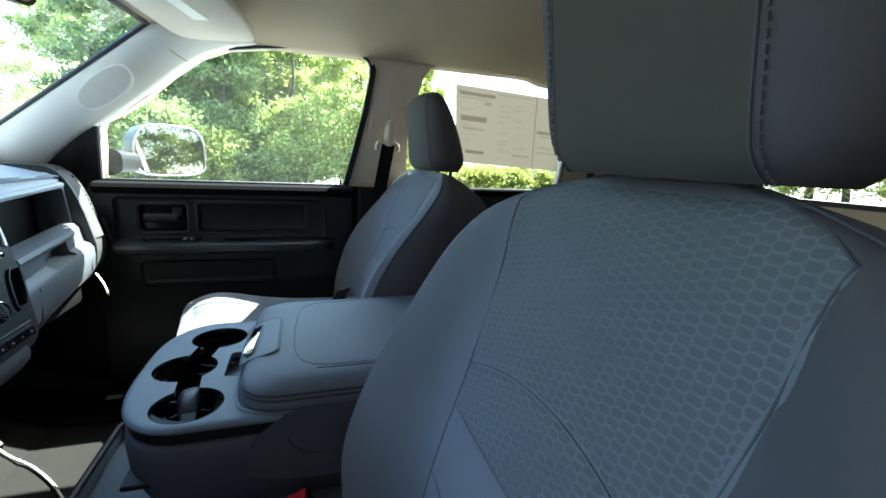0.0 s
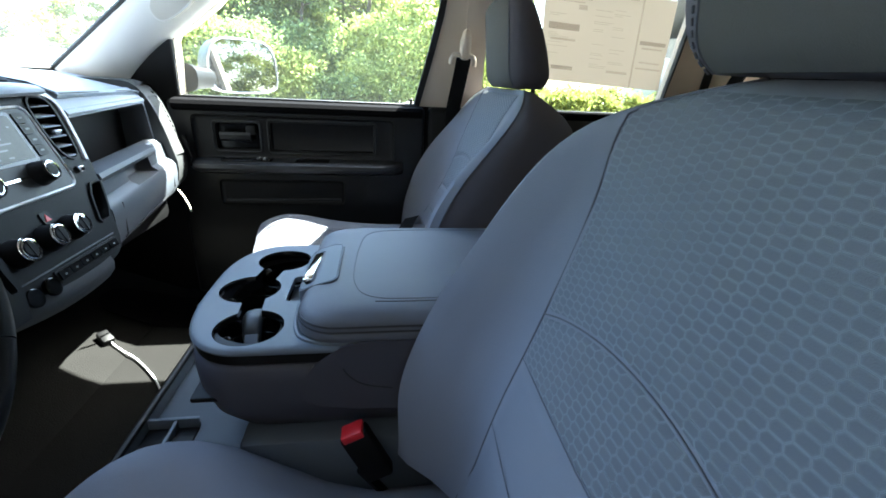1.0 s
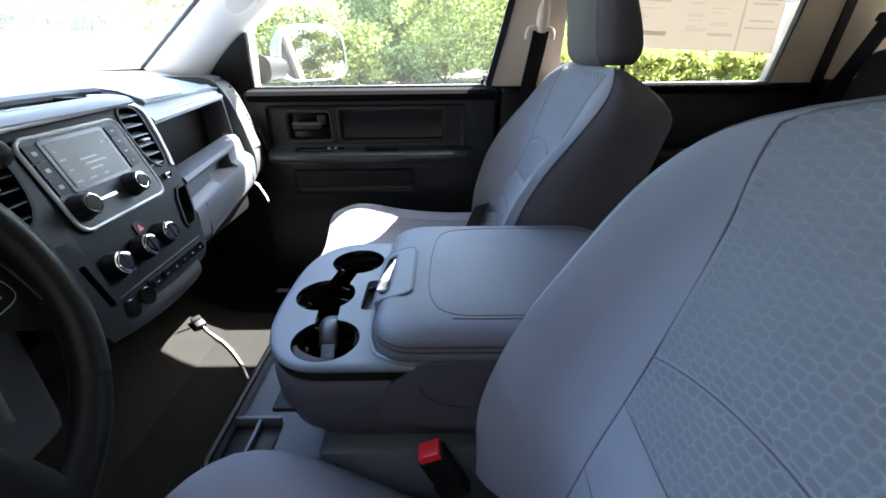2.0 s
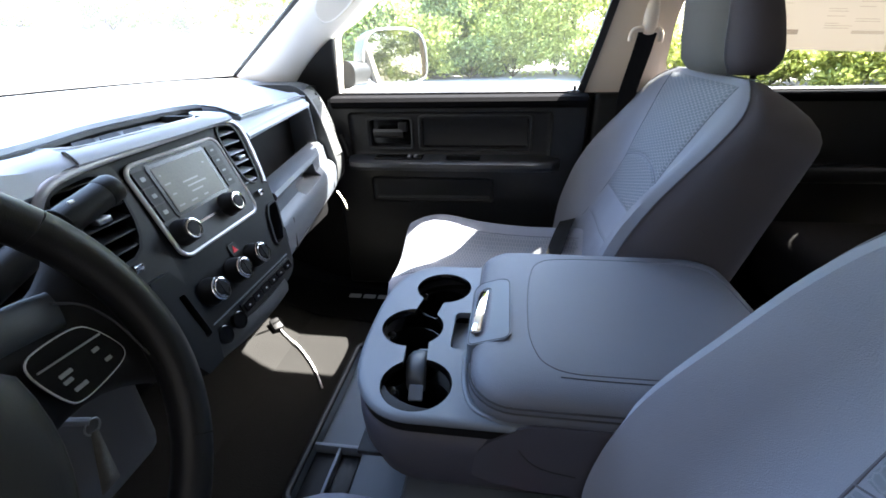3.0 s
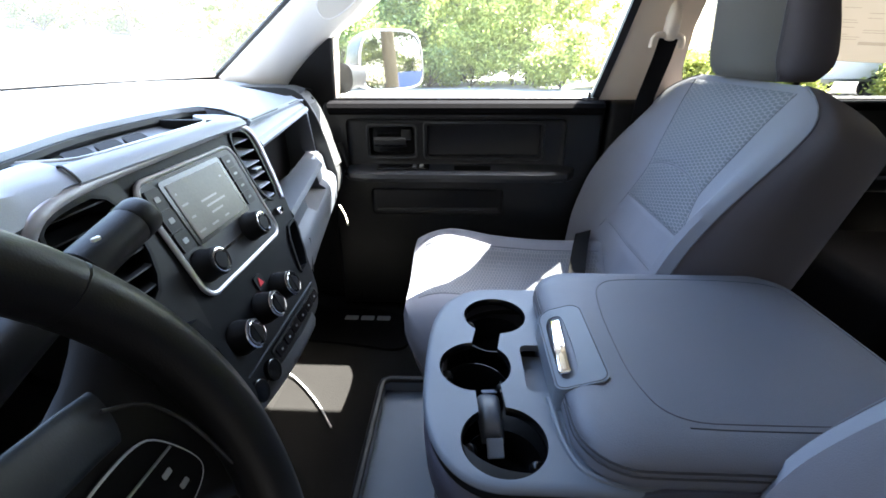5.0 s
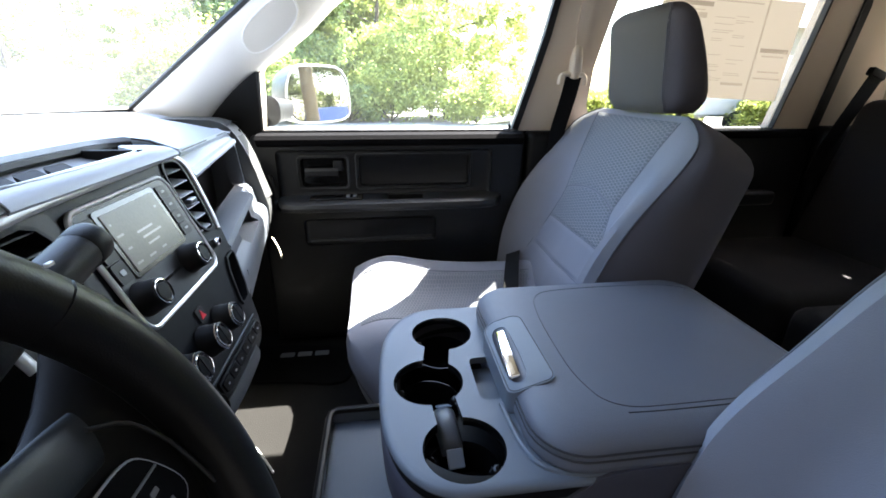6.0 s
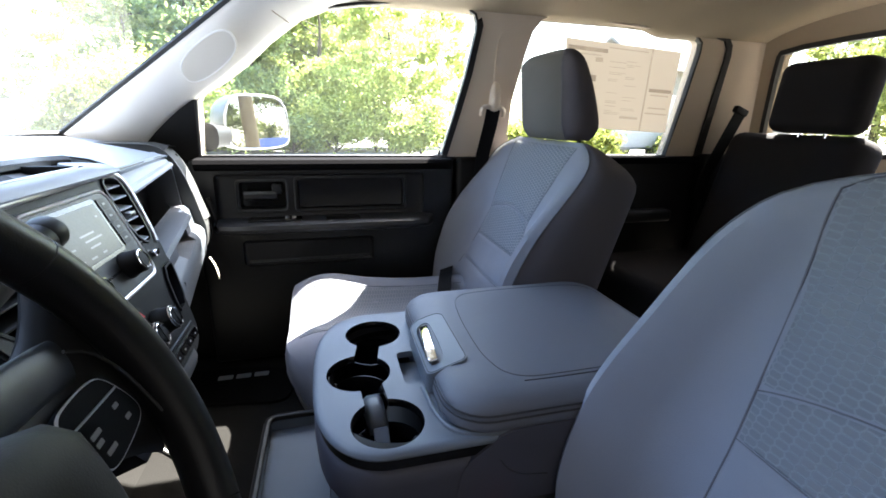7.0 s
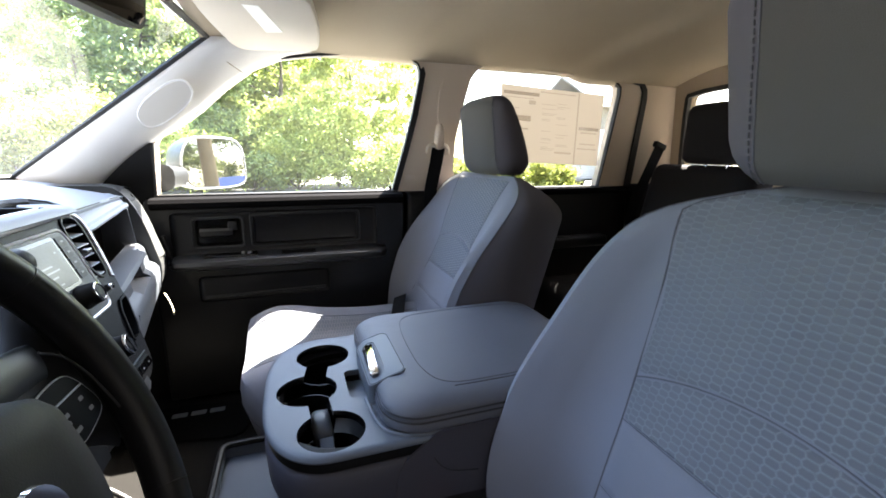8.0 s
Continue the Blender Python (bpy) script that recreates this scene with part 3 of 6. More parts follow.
    part("headrest_side", loft([rings[-1], [sum((q for q in rings[-1]), Vector()) / len(rings[-1]) + Vector((0, 0, 0.003))] * len(rings[-1])], True, False), HEAD_CLOTH, head)
    for sg in (-1, 1):
        line = soft([r[6 if sg > 0 else 14] - Vector((0.0004, 0, 0)) for r in rings[1:-1]], 1, False)
        part("seam", tube(line, 0.0012, 6), PIPING, head)
        stitch = bmesh.new()
        for off in (-0.006, 0.006):
            row = [p + Vector((0.0008 - off * sg * 0.10, off, 0)) for p in line]
            run = [0.0]
            for p, q in zip(row, row[1:]):
                run.append(run[-1] + (q - p).length)
            for k in range(int(run[-1] / 0.0085)):
                ends = []
                for d in (k * 0.0085, k * 0.0085 + 0.0055):
                    j = max(i for i in range(len(run)) if run[i] <= d)
                    j = min(j, len(row) - 2)
                    ends.append(row[j].lerp(row[j + 1], (d - run[j]) / max(1e-6, run[j + 1] - run[j])))
                stitch = join(stitch, tube(ends, 0.0011, 5))
        part("stitching", stitch, PIPING, head)
        part("headrest_post", lathe([(0.006, 0), (0.006, 0.09)], (0, 0, 1), (hx + 0.075, yc + sg * 0.065, hz - 0.06), 10), BLACK, seat)

    # cushion
    def cush(u, f):
        """f from the back (0) to the front lip (1) and down"""
        xx = B.base.x - 0.02 - (B.base.x - 0.02 - cushion_x) * min(f, 1.0)
        xx += (0.085 if yc > 0 else 0.02) * abs(u) ** 4 * smoothstep(0.45, 1.0, f)
        if yc < 0:
            # rounded edges that fall away to the rear and over the front lip
            w = 0.288
            front_drop = 0.125 * max(0.0, (f - 0.74) / 0.26) ** 1.8
            edge = 0.908 + 0.130 * smoothstep(0.28, 0.70, f)
            g = smoothstep(0.45, 0.80, abs(u))
            zt = 0.985 + 0.02 * f + (edge - 0.985 - 0.02 * f) * g - front_drop
        else:
            # dished between high bolsters
            w = 0.250
            zt = 0.984 + (1.0 if u > 0 else 0.30) * (0.052 + 0.026 * smoothstep(0.25, 0.85, f)) * math.exp(-(((abs(u) - 0.62) / 0.27) ** 2))
            zt += 0.012 * smoothstep(0.55, 0.85, f) - 0.034 * max(0, (f - 0.80) / 0.20) ** 2.2
        zt -= 0.075 * (1 - (1 - abs(u) ** 6) ** 0.5)
        return Vector((xx, yc + u * w, zt))

    FS = [0, 0.1, 0.2, 0.3, 0.4, 0.5, 0.6, 0.68, 0.74, 0.79, 0.84, 0.88, 0.92, 0.955, 0.985, 1.0]
    rows = [[cush(u, f) for u in US] for f in FS]
    nose = []
    for k, dz in ((0.006, 0.03), (0.004, 0.07), (-0.012, 0.13), (-0.05, 0.18)):
        nose.append([Vector((p.x - k, p.y, p.z - dz)) for p in rows[-1]])
    part("cushion", seat_grid(bmesh.new(), rows + nose), CLOTH, seat)
    sides = []
    for row in rows + nose[:3]:
        l, r = row[0], row[-1]
        zb = 0.86 if yc > 0 else 0.78
        sides.append([l, Vector((l.x, l.y + 0.002, l.z - 0.05)), Vector((l.x, l.y + 0.02, zb)), Vector((r.x, r.y - 0.02, zb)), Vector((r.x, r.y - 0.002, r.z - 0.05)), r])
    part("cushion_side", loft(sides, False, False), SIDE_CLOTH, seat, "cloth cushion sides in a darkened tone")
    rows, uvs = [], []
    iu = 0.54 if yc < 0 else 0.46
    for k in range(31):
        f = 0.04 + 0.9 * k / 30
        rows.append([cush(iu * (-1 + j / 12), f) + Vector((0, 0, -0.0004 + 0.0032 * min(1.0, j / 2.0, (24 - j) / 2.0, k / 2.0, (30 - k) / 2.0) ** 0.5)) for j in range(25)])
        uvs.append([((p.y - yc) / 0.0084 + 7.0, p.x / 0.0084) for p in rows[-1]])
    part("cushion_insert", seat_grid(bmesh.new(), rows, uvs), HEX, seat)
    for sg in (-1, 1):
        part("seam", tube([cush(sg * iu, 0.04 + 0.9 * k / 26) + Vector((0, 0, 0.001)) for k in range(27)], 0.0014 if yc < 0 else 0.0007, 6), PIPING, seat)
    if yc < 0:
        part("seam", tube([cush(iu * (-1 + k / 10), 0.94) + Vector((0, 0, 0.001)) for k in range(21)], 0.0014, 6), PIPING, seat)
    part("seam", tube([p + Vector((-0.0005, 0, 0)) for p in nose[1]], 0.0016, 6), PIPING, seat)
    # frame and recliner cover
    part("seat_base", box(cushion_x + 0.06, B.base.x + 0.02, yc - 0.23, yc + 0.23, 0.70, 0.88, 0.015), BLACK, seat)
    for sg in (-1, 1):
        part("hinge_cover", box(B.base.x - 0.05, B.base.x + 0.06, yc + sg * 0.262 - 0.012, yc + sg * 0.262 + 0.012, 0.93, 1.06, 0.01), BLACK, seat)
    return seat, B


driver_seat, BD = front_seat(0.145, -0.500, 0.915, 0.196, 0.115, 0.045, 0.105, "grey cloth driver seat with dark sides and hexagon-pattern inserts", -0.53, 0.040, 0.05, 0.036)
passenger_seat, BP = front_seat(0.128, 0.505, 0.900, 0.295, 0.098, 0.0, 0.138, "grey cloth passenger seat with dark sides, sunlight on its cushion", -0.445, extra=0.030)


# rear bench
bench = thing("rear_bench", (1.2, 0.0, 0.72), "grey cloth rear bench with split backs, shade in its dark tone", "rear seat")
for y0, y1 in ((-0.74, -0.285), (-0.275, 0.275), (0.285, 0.74)):
    part("rear_cushion", box(0.62, 1.10, y0, y1, 0.86, 1.06, 0.045, 4), CLOTH_SHADED, bench)
    part("rear_backrest", box(-0.07, 0.07, y0, y1, 0.0, 0.42 if y0 == -0.275 else 0.56, 0.045, 4, pose(1.12, 0, 0.96, 0, 14, 0)), CLOTH_SHADED, bench)
part("rear_base", box(0.68, 1.2, -0.72, 0.72, 0.70, 0.88, 0.02), BLACK, bench)
for yc in (-0.49, 0.442):
    h = part("rear_headrest", box(-0.05, 0.05, yc - 0.136, yc + 0.136, 0.0, 0.222, 0.036, 5, pose(1.20, 0, 1.514, 0, 4, 0)), CLOTH_SHADED, bench, "black rear headrest on two posts")
    for sg in (-1, 1):
        part("headrest_post", lathe([(0.006, 0), (0.006, 0.09)], (0, 0, 1), (1.20, yc + sg * 0.042, 1.45), 8), CHROME, h)


# ---- centre console ----
SEAM = material("vinyl_seam", (0.022, 0.023, 0.030), 0.6)
SEAM_SOFT = material("vinyl_seam_faint", (0.055, 0.058, 0.072), 0.6)
console = thing("centre_console", (-0.05, 0, 0.70), "grey fold-down centre console with cup holders and padded lid", "console")
part("lower_base", box(-0.28, 0.24, -0.198, 0.198, 0.70, 0.955, 0.02), TRAY, console)


def side_loop(z, inset=0.0, x1=0.26):
    """Plan outline of the console with its bowed nose, drawn in by inset."""
    pts, hw = [], 0.206 - inset
    for k in range(41):
        y = hw * math.sin((k / 40 - 0.5) * math.pi)
        pts.append(Vector((-0.356 + inset + 0.105 * (1 - max(0.0, 1 - abs(y / hw) ** 3) ** 0.4545), y, z)))
    return pts + [Vector((x1, hw, z)), Vector((x1, -hw, z))]


# console side vinyl: darkened so that the sides' shade is in the colour
VINYL_SHADED = material("shaded_side_vinyl", (0.050, 0.050, 0.068), 0.6, bump=0.35, bump_scale=700.0)
part("padded_body", loft([side_loop(z, q) for z, q in ((0.94, 0.085), (0.952, 0.055), (0.975, 0.030), (1.005, 0.012), (1.045, 0.002), (1.080, 0.0), (1.098, 0.001), (1.1055, 0.005), (1.1095, 0.013), (1.1095, 0.032))], True, False), VINYL_SHADED, console, "padded vinyl sides, shade included in their tone")
shoulder = [(p.x, p.y) for p in soft([(-0.170, 1.02), (-0.165, 1.085), (-0.150, 1.106), (-0.128, 1.122), (-0.100, 1.1445), (0.0, 1.1445), (0.2585, 1.1445), (0.2585, 1.02)], 2)]
part("body_shoulder", prism(shoulder, 0.4130, lambda a, b, d: (a, -0.2065 + d, b)), VINYL_SHADED, console)
for y in (-0.2068, 0.2068):
    part("stitched_tuck", tube(soft([(-0.108, y, 1.100), (-0.100, y, 1.085), (-0.080, y, 1.068), (-0.035, y, 1.060)], 2, False), 0.0012, 6), SEAM, console)
part("shadow_gap", loft([side_loop(z, q, -0.10) for z, q in ((1.095, 0.026), (1.108, 0.006), (1.1105, 0.0035), (1.1262, 0.0035), (1.128, 0.010), (1.130, 0.026))], True, False), BLACK, console)
part("tray_pan", box(-0.335, -0.13, -0.19, 0.19, 1.036, 1.046, 0.004), BLACK, console)
plate = loft([side_loop(z, q, -0.06) for z, q in ((1.1255, 0.005), (1.1275, 0.0008), (1.1305, 0.0), (1.1340, 0.0014), (1.1362, 0.0045), (1.137, 0.010))])
CUPS = ((-0.247, 0.115, 0.0495), (-0.283, -0.013, 0.0490), (-0.252, -0.143, 0.0485))
cutters = [lathe([(r * 0.86, 0), (r * 0.96, 0.03), (r, 0.06), (r, 0.0885), (r + 0.003, 0.0925), (r + 0.003, 0.2)], (0, 0, 1), (x, y, 1.045), 40) for x, y, r in CUPS]


def slot(a, b, w, z):
    a, b = Vector((a[0], a[1], 0)), Vector((b[0], b[1], 0))
    t = (b - a).normalized()
    q = Vector((-t.y, t.x, 0)) * w
    ring = [a + q, b + q, b - q, a - q]
    return loft([[p + Vector((0, 0, z)) for p in ring], [p + Vector((0, 0, 1.3)) for p in ring]])


cutters += [slot((-0.257, 0.09), (-0.273, 0.0), 0.0205, 1.062), slot((-0.268, -0.04), (-0.261, -0.12), 0.0178, 1.066)]
recess = box(-0.2145, -0.160, -0.064, 0.035, 1.104, 1.3, 0.010, 3)
plate = cut(plate, [recess])
for f in plate.faces:
    f.material_index = 0
part("cup_tray", cut(plate, cutters), [TRAY, GLOSS], console, "blue-grey plastic tray with three linked cup holders")
# floor of the small recess, and wells below the tray
part("recess_floor", box(-0.218, -0.150, -0.068, 0.039, 1.100, 1.1125, 0.002), TRAY, console)
for x, y, r in CUPS:
    well = part("cup_well", lathe([(r * 0.86, 0.0), (r * 0.88, 0.002), (r * 0.97, 0.03), (r * 1.0, 0.048), (r * 0.985, 0.048), (r * 0.95, 0.03), (r * 0.85, 0.005), (0.0, 0.004)], (0, 0, 1), (x, y, 1.050), 36), GLOSS, console)
    for a in (-15, 165):
        c = Vector((x + 0.86 * r * math.cos(radians(a)), y + 0.86 * r * math.sin(radians(a)), 1.098))
        part("grip_pad", lathe([(0.002, -0.017), (0.008, -0.014), (0.0115, -0.006), (0.0120, 0.003), (0.009, 0.011), (0.003, 0.015)], (0, 0, 1), c, 16), GLOSS, well)
# bridge between the second and the third holder, with a tab down into each
strip = [((-0.263, -0.036), 1.103, 0.013), ((-0.265, -0.046), 1.113, 0.0155), ((-0.266, -0.060), 1.119, 0.0168), ((-0.266, -0.074), 1.121, 0.0168), ((-0.264, -0.090), 1.119, 0.0165), ((-0.262, -0.104), 1.112, 0.0155), ((-0.261, -0.110), 1.104, 0.0145)]
bridge = part("holder_bridge", loft([[Vector((p[0] + dx * w, p[1], z + dz)) for dx, dz in ((-1, -0.012), (-0.92, -0.005), (-0.7, -0.001), (-0.3, 0.001), (0.3, 0.001), (0.7, -0.001), (0.92, -0.005), (1, -0.012), (0.9, -0.014), (-0.9, -0.014))] for p, z, w in strip]), material("bridge_plastic", (0.045, 0.051, 0.062), 0.42, spec=0.4, bump=0.2, bump_scale=900.0), console, "dark grey bridge between the cup holders")
for y, sl, dy in ((-0.112, -34, -1), (-0.034, 36, 1)):
    part("bridge_tab", box(-0.0108, 0.0108, min(0, dy * 0.024), max(0, dy * 0.024), -0.0015, 0.0015, 0.0012, 1, pose(-0.2595 if dy < 0 else -0.261, y, 1.104, -sl if dy > 0 else -sl, 0, 4)), TRAY, bridge, "pale square tab")


# lid
def lid_loop(z, q):
    return [Vector((x, y, z)) for x, y in rounded(-0.178 + q, 0.262 - q, -0.204 + q, 0.204 - q, 0.062 - 0.45 * q, 8)]


rings = [lid_loop(z, q) for z, q in ((1.139, 0.008), (1.1405, 0.003), (1.145, 0.0), (1.153, 0.0), (1.1565, 0.0015), (1.158, 0.0022), (1.1595, 0.0016), (1.1645, 0.0018), (1.166, 0.003), (1.1675, 0.0028), (1.174, 0.006), (1.1795, 0.012), (1.184, 0.021), (1.187, 0.035), (1.189, 0.06), (1.190, 0.10))]
lid = part("lid", loft(rings), VINYL, console, "padded grey vinyl armrest lid with stitched seams")
seam_line = soft([(-0.097, -0.02), (-0.097, -0.10), (-0.075, -0.157), (0.02, -0.158), (0.215, -0.155), (0.238, -0.10), (0.238, 0.10), (0.215, 0.157), (-0.03, 0.160), (-0.080, 0.135), (-0.093, 0.06)], 3)


def lid_top(x, y):
    q = min(x + 0.178, 0.262 - x, 0.204 - abs(y))
    for (q0, z0), (q1, z1) in zip(((0.012, 1.1795), (0.021, 1.184), (0.035, 1.187), (0.06, 1.189)), ((0.021, 1.184), (0.035, 1.187), (0.06, 1.189), (0.10, 1.190))):
        if q <= q1:
            return z0 + (z1 - z0) * (q - q0) / (q1 - q0)
    return 1.190


part("stitched_seam", tube([Vector((p.x, p.y, lid_top(p.x, p.y) + 0.0001)) for p in seam_line], 0.0008, 6, True), SEAM_SOFT, lid)
near = [Vector((p.x, p.y, lid_top(p.x, p.y) + 0.0002)) for p in soft([(-0.060, -0.164), (0.0, -0.166), (0.21, -0.163)], 2, False)]
part("stitched_seam", tube(near, 0.0009, 6), SEAM, lid)
for z, q in ((1.158, 0.0018), (1.166, 0.0026)):
    part("stitched_seam", tube(lid_loop(z, q), 0.0018, 6, True), SEAM, lid)
part("lid_bead", tube(soft([(0.0, -0.2005, 1.1385), (-0.10, -0.2005, 1.1375), (-0.165, -0.190, 1.137), (-0.184, -0.150, 1.137), (-0.188, -0.075, 1.137)], 2, False), 0.0042, 8), TRAY, console)
pad_out = rounded(-0.1855, -0.1215, -0.101, 0.070, 0.018, 6)
pad_in = [(p.x, p.y) for p in soft([(-0.1785, -0.086), (-0.156, -0.084), (-0.153, -0.04), (-0.153, 0.02), (-0.155, 0.046), (-0.1765, 0.047), (-0.1785, 0.0)], 2)]


def pad_place(a, b, d):
    return (a, b, 1.158 + d + 0.16 * (a + 0.125) - 2.0 * max(0.0, -0.150 - a) ** 1.5)


latch = part("latch", prism(pad_out, 0.034, pad_place, (pad_in,)), TRAY, lid, "grey plastic latch surround")
part("latch_groove", tube([Vector(pad_place(a, b, 0.0338)) for a, b in grow(pad_out, -0.0025)], 0.0009, 6, True), SEAM, latch)
part("latch_floor", prism(pad_in, 0.004, lambda a, b, d: pad_place(a, b, d + 0.020)), BIN_GREY, latch)
part("latch_bar", box(-0.0085, 0.0085, -0.056, 0.056, -0.004, 0.005, 0.0035, 3, pose(-0.1685, -0.022, 1.1815, 0, -14, -4)), CHROME, latch, "bright chrome latch bar")
# floor tray ahead of the console
tray = thing("floor_tray", (-0.38, 0.03, 0.86), "blue-grey open plastic storage tray ahead of the console", "storage tray")
# the floor has a darker tone than the tray walls
part("tray_floor", box(-0.46, -0.25, -0.20, 0.18, 0.885, 0.90, 0.004), material("tray_floor_plastic", (0.052, 0.062, 0.077), 0.6, bump=0.3, bump_scale=700.0), tray)
part("tray_skirt", box(-0.45, -0.26, -0.19, 0.17, 0.70, 0.886, 0.01), BLACK, tray)
part("tray_rim", tube([Vector((x, y, 0.925)) for x, y in rounded(-0.465, -0.245, -0.205, 0.185, 0.02)], 0.007, 8, True), BLACK, tray)
for a in ((-0.468, -0.460, -0.205, 0.185), (-0.25, -0.243, -0.205, 0.185)):
    part("tray_wall", box(*a, 0.89, 0.925), TRAY, tray)
for a in ((-0.465, -0.245, -0.208, -0.20), (-0.465, -0.245, 0.18, 0.188)):
    part("tray_wall", box(*a, 0.89, 0.925), TRAY, tray)
part("divider", box(-0.46, -0.375, -0.093, -0.086, 0.90, 0.922, 0.002), TRAY, tray)
part("divider", box(-0.415, -0.409, -0.20, -0.093, 0.90, 0.920, 0.002), TRAY, tray)
# flat black plate, added for the shaded depth of the small bin
part("bin_shade_plate", box(-0.459, -0.375, -0.199, -0.094, 0.8995, 0.904, 0.002), BLACK, tray, "black plate standing in for the small bin's shaded depth")
# belt buckles
for x, y, sg in ((-0.085, -0.235, 1), (-0.06, 0.235, 1)):
    b = thing("belt_buckle", (x, y, 0.92), "black seat belt buckle with a red release button", "belt buckle", "belt buckles")
    m = pose(x, y, 0.985, 0, -25, 0)
    part("housing", box(-0.022, 0.022, -0.013, 0.013, -0.075, 0.025, 0.006, 2, m), BLACK, b)
    part("release_button", box(-0.017, 0.017, -0.0142, 0.0142, 0.016, 0.030, 0.003, 2, m), RED, b, "red release button")
    part("stalk", tube([(x, y, 0.93), (x + 0.06, y, 0.84), (x + 0.1, y, 0.76)], 0.008, 8), BLACK, b)


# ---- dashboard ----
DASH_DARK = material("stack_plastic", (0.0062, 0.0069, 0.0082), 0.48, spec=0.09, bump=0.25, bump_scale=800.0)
# screen base lifted to stand in for a bright reflection on the glass
SCREEN = material("screen_glass", (0.135, 0.130, 0.108), 0.30, vary=0.3, scale=7.0, spec=0.12)
SCREEN_INK = material("screen_ink", (0.19, 0.185, 0.165), 0.3)
LEGEND = material("printed_legend", (0.62, 0.63, 0.64), 0.5)
LEGEND_DIM = material("faint_legend", (0.16, 0.165, 0.17), 0.5)
BRIGHT = material("bright_trim", (0.50, 0.51, 0.53), 0.32, metal=0.55, vary=0.03)
BIN = material("bin_plastic", (0.075, 0.080, 0.090), 0.6, bump=0.25, bump_scale=800.0)
dash = thing("dashboard", (-0.8, 0.0, 1.1), "blue-grey moulded dashboard with a black centre stack", "dashboard")


def smooth(a, b, x):
    t = max(0.0, min(1.0, (x - a) / (b - a)))
    return t * t * (3 - 2 * t)


def top_rear(y):
    """Rear edge of the soft top: x and z."""
    if y > 0.15:
        c = smooth(0.15, 0.20, y)
        x = -0.734 + 0.026 * c
        c2 = smooth(0.19, 0.23, y)
        return x + (-0.664 - 0.13 * (y - 0.20) - x) * c2, 1.472 - 0.026 * c2 - 0.020 * max(0.0, y - 0.25)
    c = smooth(0.0, 0.26, -y)
    return -0.740 + 0.006 * smooth(0.06, 0.15, y) + 0.058 * c + 0.03 * smooth(0.26, 0.5, -y), 1.473 + 0.008 * smooth(0.1, 0.4, -y)


rows_d = []
YS = [-0.80 + 1.545 * k / 60 for k in range(61)]
for y in YS:
    xf = ws_foot(max(-0.8, min(0.8, y))).x + 0.012
    xr, zr = top_rear(y)
    row = []
    for k in range(21):
        f = k / 20
        x = xf + (xr - xf) * f
        z = 1.472 + 0.012 * math.sin(f * math.pi) * (1 - 0.3 * f)
        z = z * (1 - f ** 3) + zr * f ** 3
        end = smooth(0.55, 0.72, y)
        z -= 0.03 * end ** 2 * f
        row.append(Vector((x, y, z)))
    row.append(Vector((xr + 0.003, y, zr - 0.006)))
    row.append(Vector((xr - 0.004, y, zr - 0.018)))
    rows_d.append(row)
DASH_TOP = material("soft_top_vinyl", (0.180, 0.210, 0.255), 0.36, spec=0.5, bump=0.25, bump_scale=700.0)
top = part("soft_top", loft(rows_d, False, False), DASH_TOP, dash)
# black tube drawing the line of shade under the soft top's lip
part("lip_shade", tube([Vector((top_rear(y)[0] - 0.001, y, top_rear(y)[1] - 0.013)) for y in [-0.60 + 0.785 * k / 44 for k in range(45)]], 0.0075, 8), BLACK, dash)

# passenger side: sloped fascia, open bin, ledge, slot and glove box
PROFILE = [(-0.722, 1.440), (-0.700, 1.428), (-0.690, 1.412), (-0.686, 1.402), (-0.676, 1.300), (-0.668, 1.296), (-0.660, 1.288), (-0.658, 1.278), (-0.652, 1.248), (-0.638, 1.240), (-0.630, 1.228), (-0.629, 1.205), (-0.634, 1.165), (-0.650, 1.140), (-0.71, 1.125), (-0.96, 1.12), (-0.96, 1.43)]


def bow(y):
    """The fascia swings forward towards the door."""
    return 0.045 - 0.16 * (y - 0.19)


def swing(bm):
    """The piece, moved along with the fascia."""
    for v in bm.verts:
        if v.co.x > -0.9:
            v.co.x += bow(v.co.y)
    return bm


fascia = loft([[Vector((x + (bow(y) if x > -0.9 else 0), y, z)) for x, z in PROFILE] for y in (0.165, 0.30, 0.45, 0.60, 0.655)])
bin_cut = swing(box(-0.74, -0.60, 0.190, 0.640, 1.299, 1.400, 0.010, 3))
cavity = swing(box(-0.86, -0.700, 0.185, 0.642, 1.240, 1.406, 0.02, 3))
slot_cut = swing(box(-0.690, -0.60, 0.340, 0.505, 1.236, 1.277, 0.006, 2))
# lower dash: darker plastic, with the overhang's shade put into its tone
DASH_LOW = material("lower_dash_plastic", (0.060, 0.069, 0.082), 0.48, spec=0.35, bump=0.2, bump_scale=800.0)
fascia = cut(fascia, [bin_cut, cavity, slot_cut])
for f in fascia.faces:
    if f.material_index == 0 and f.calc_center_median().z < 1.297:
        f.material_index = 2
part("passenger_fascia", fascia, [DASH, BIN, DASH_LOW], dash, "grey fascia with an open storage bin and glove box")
part("bin_cheek", swing(prism([(-0.692, 0.186), (-0.692, 0.200), (-0.702, 0.212), (-0.795, 0.262), (-0.795, 0.186)], 0.106, lambda a, b, d: (a, b, 1.297 + d))), DASH, dash, "slanted inner side of the open bin")
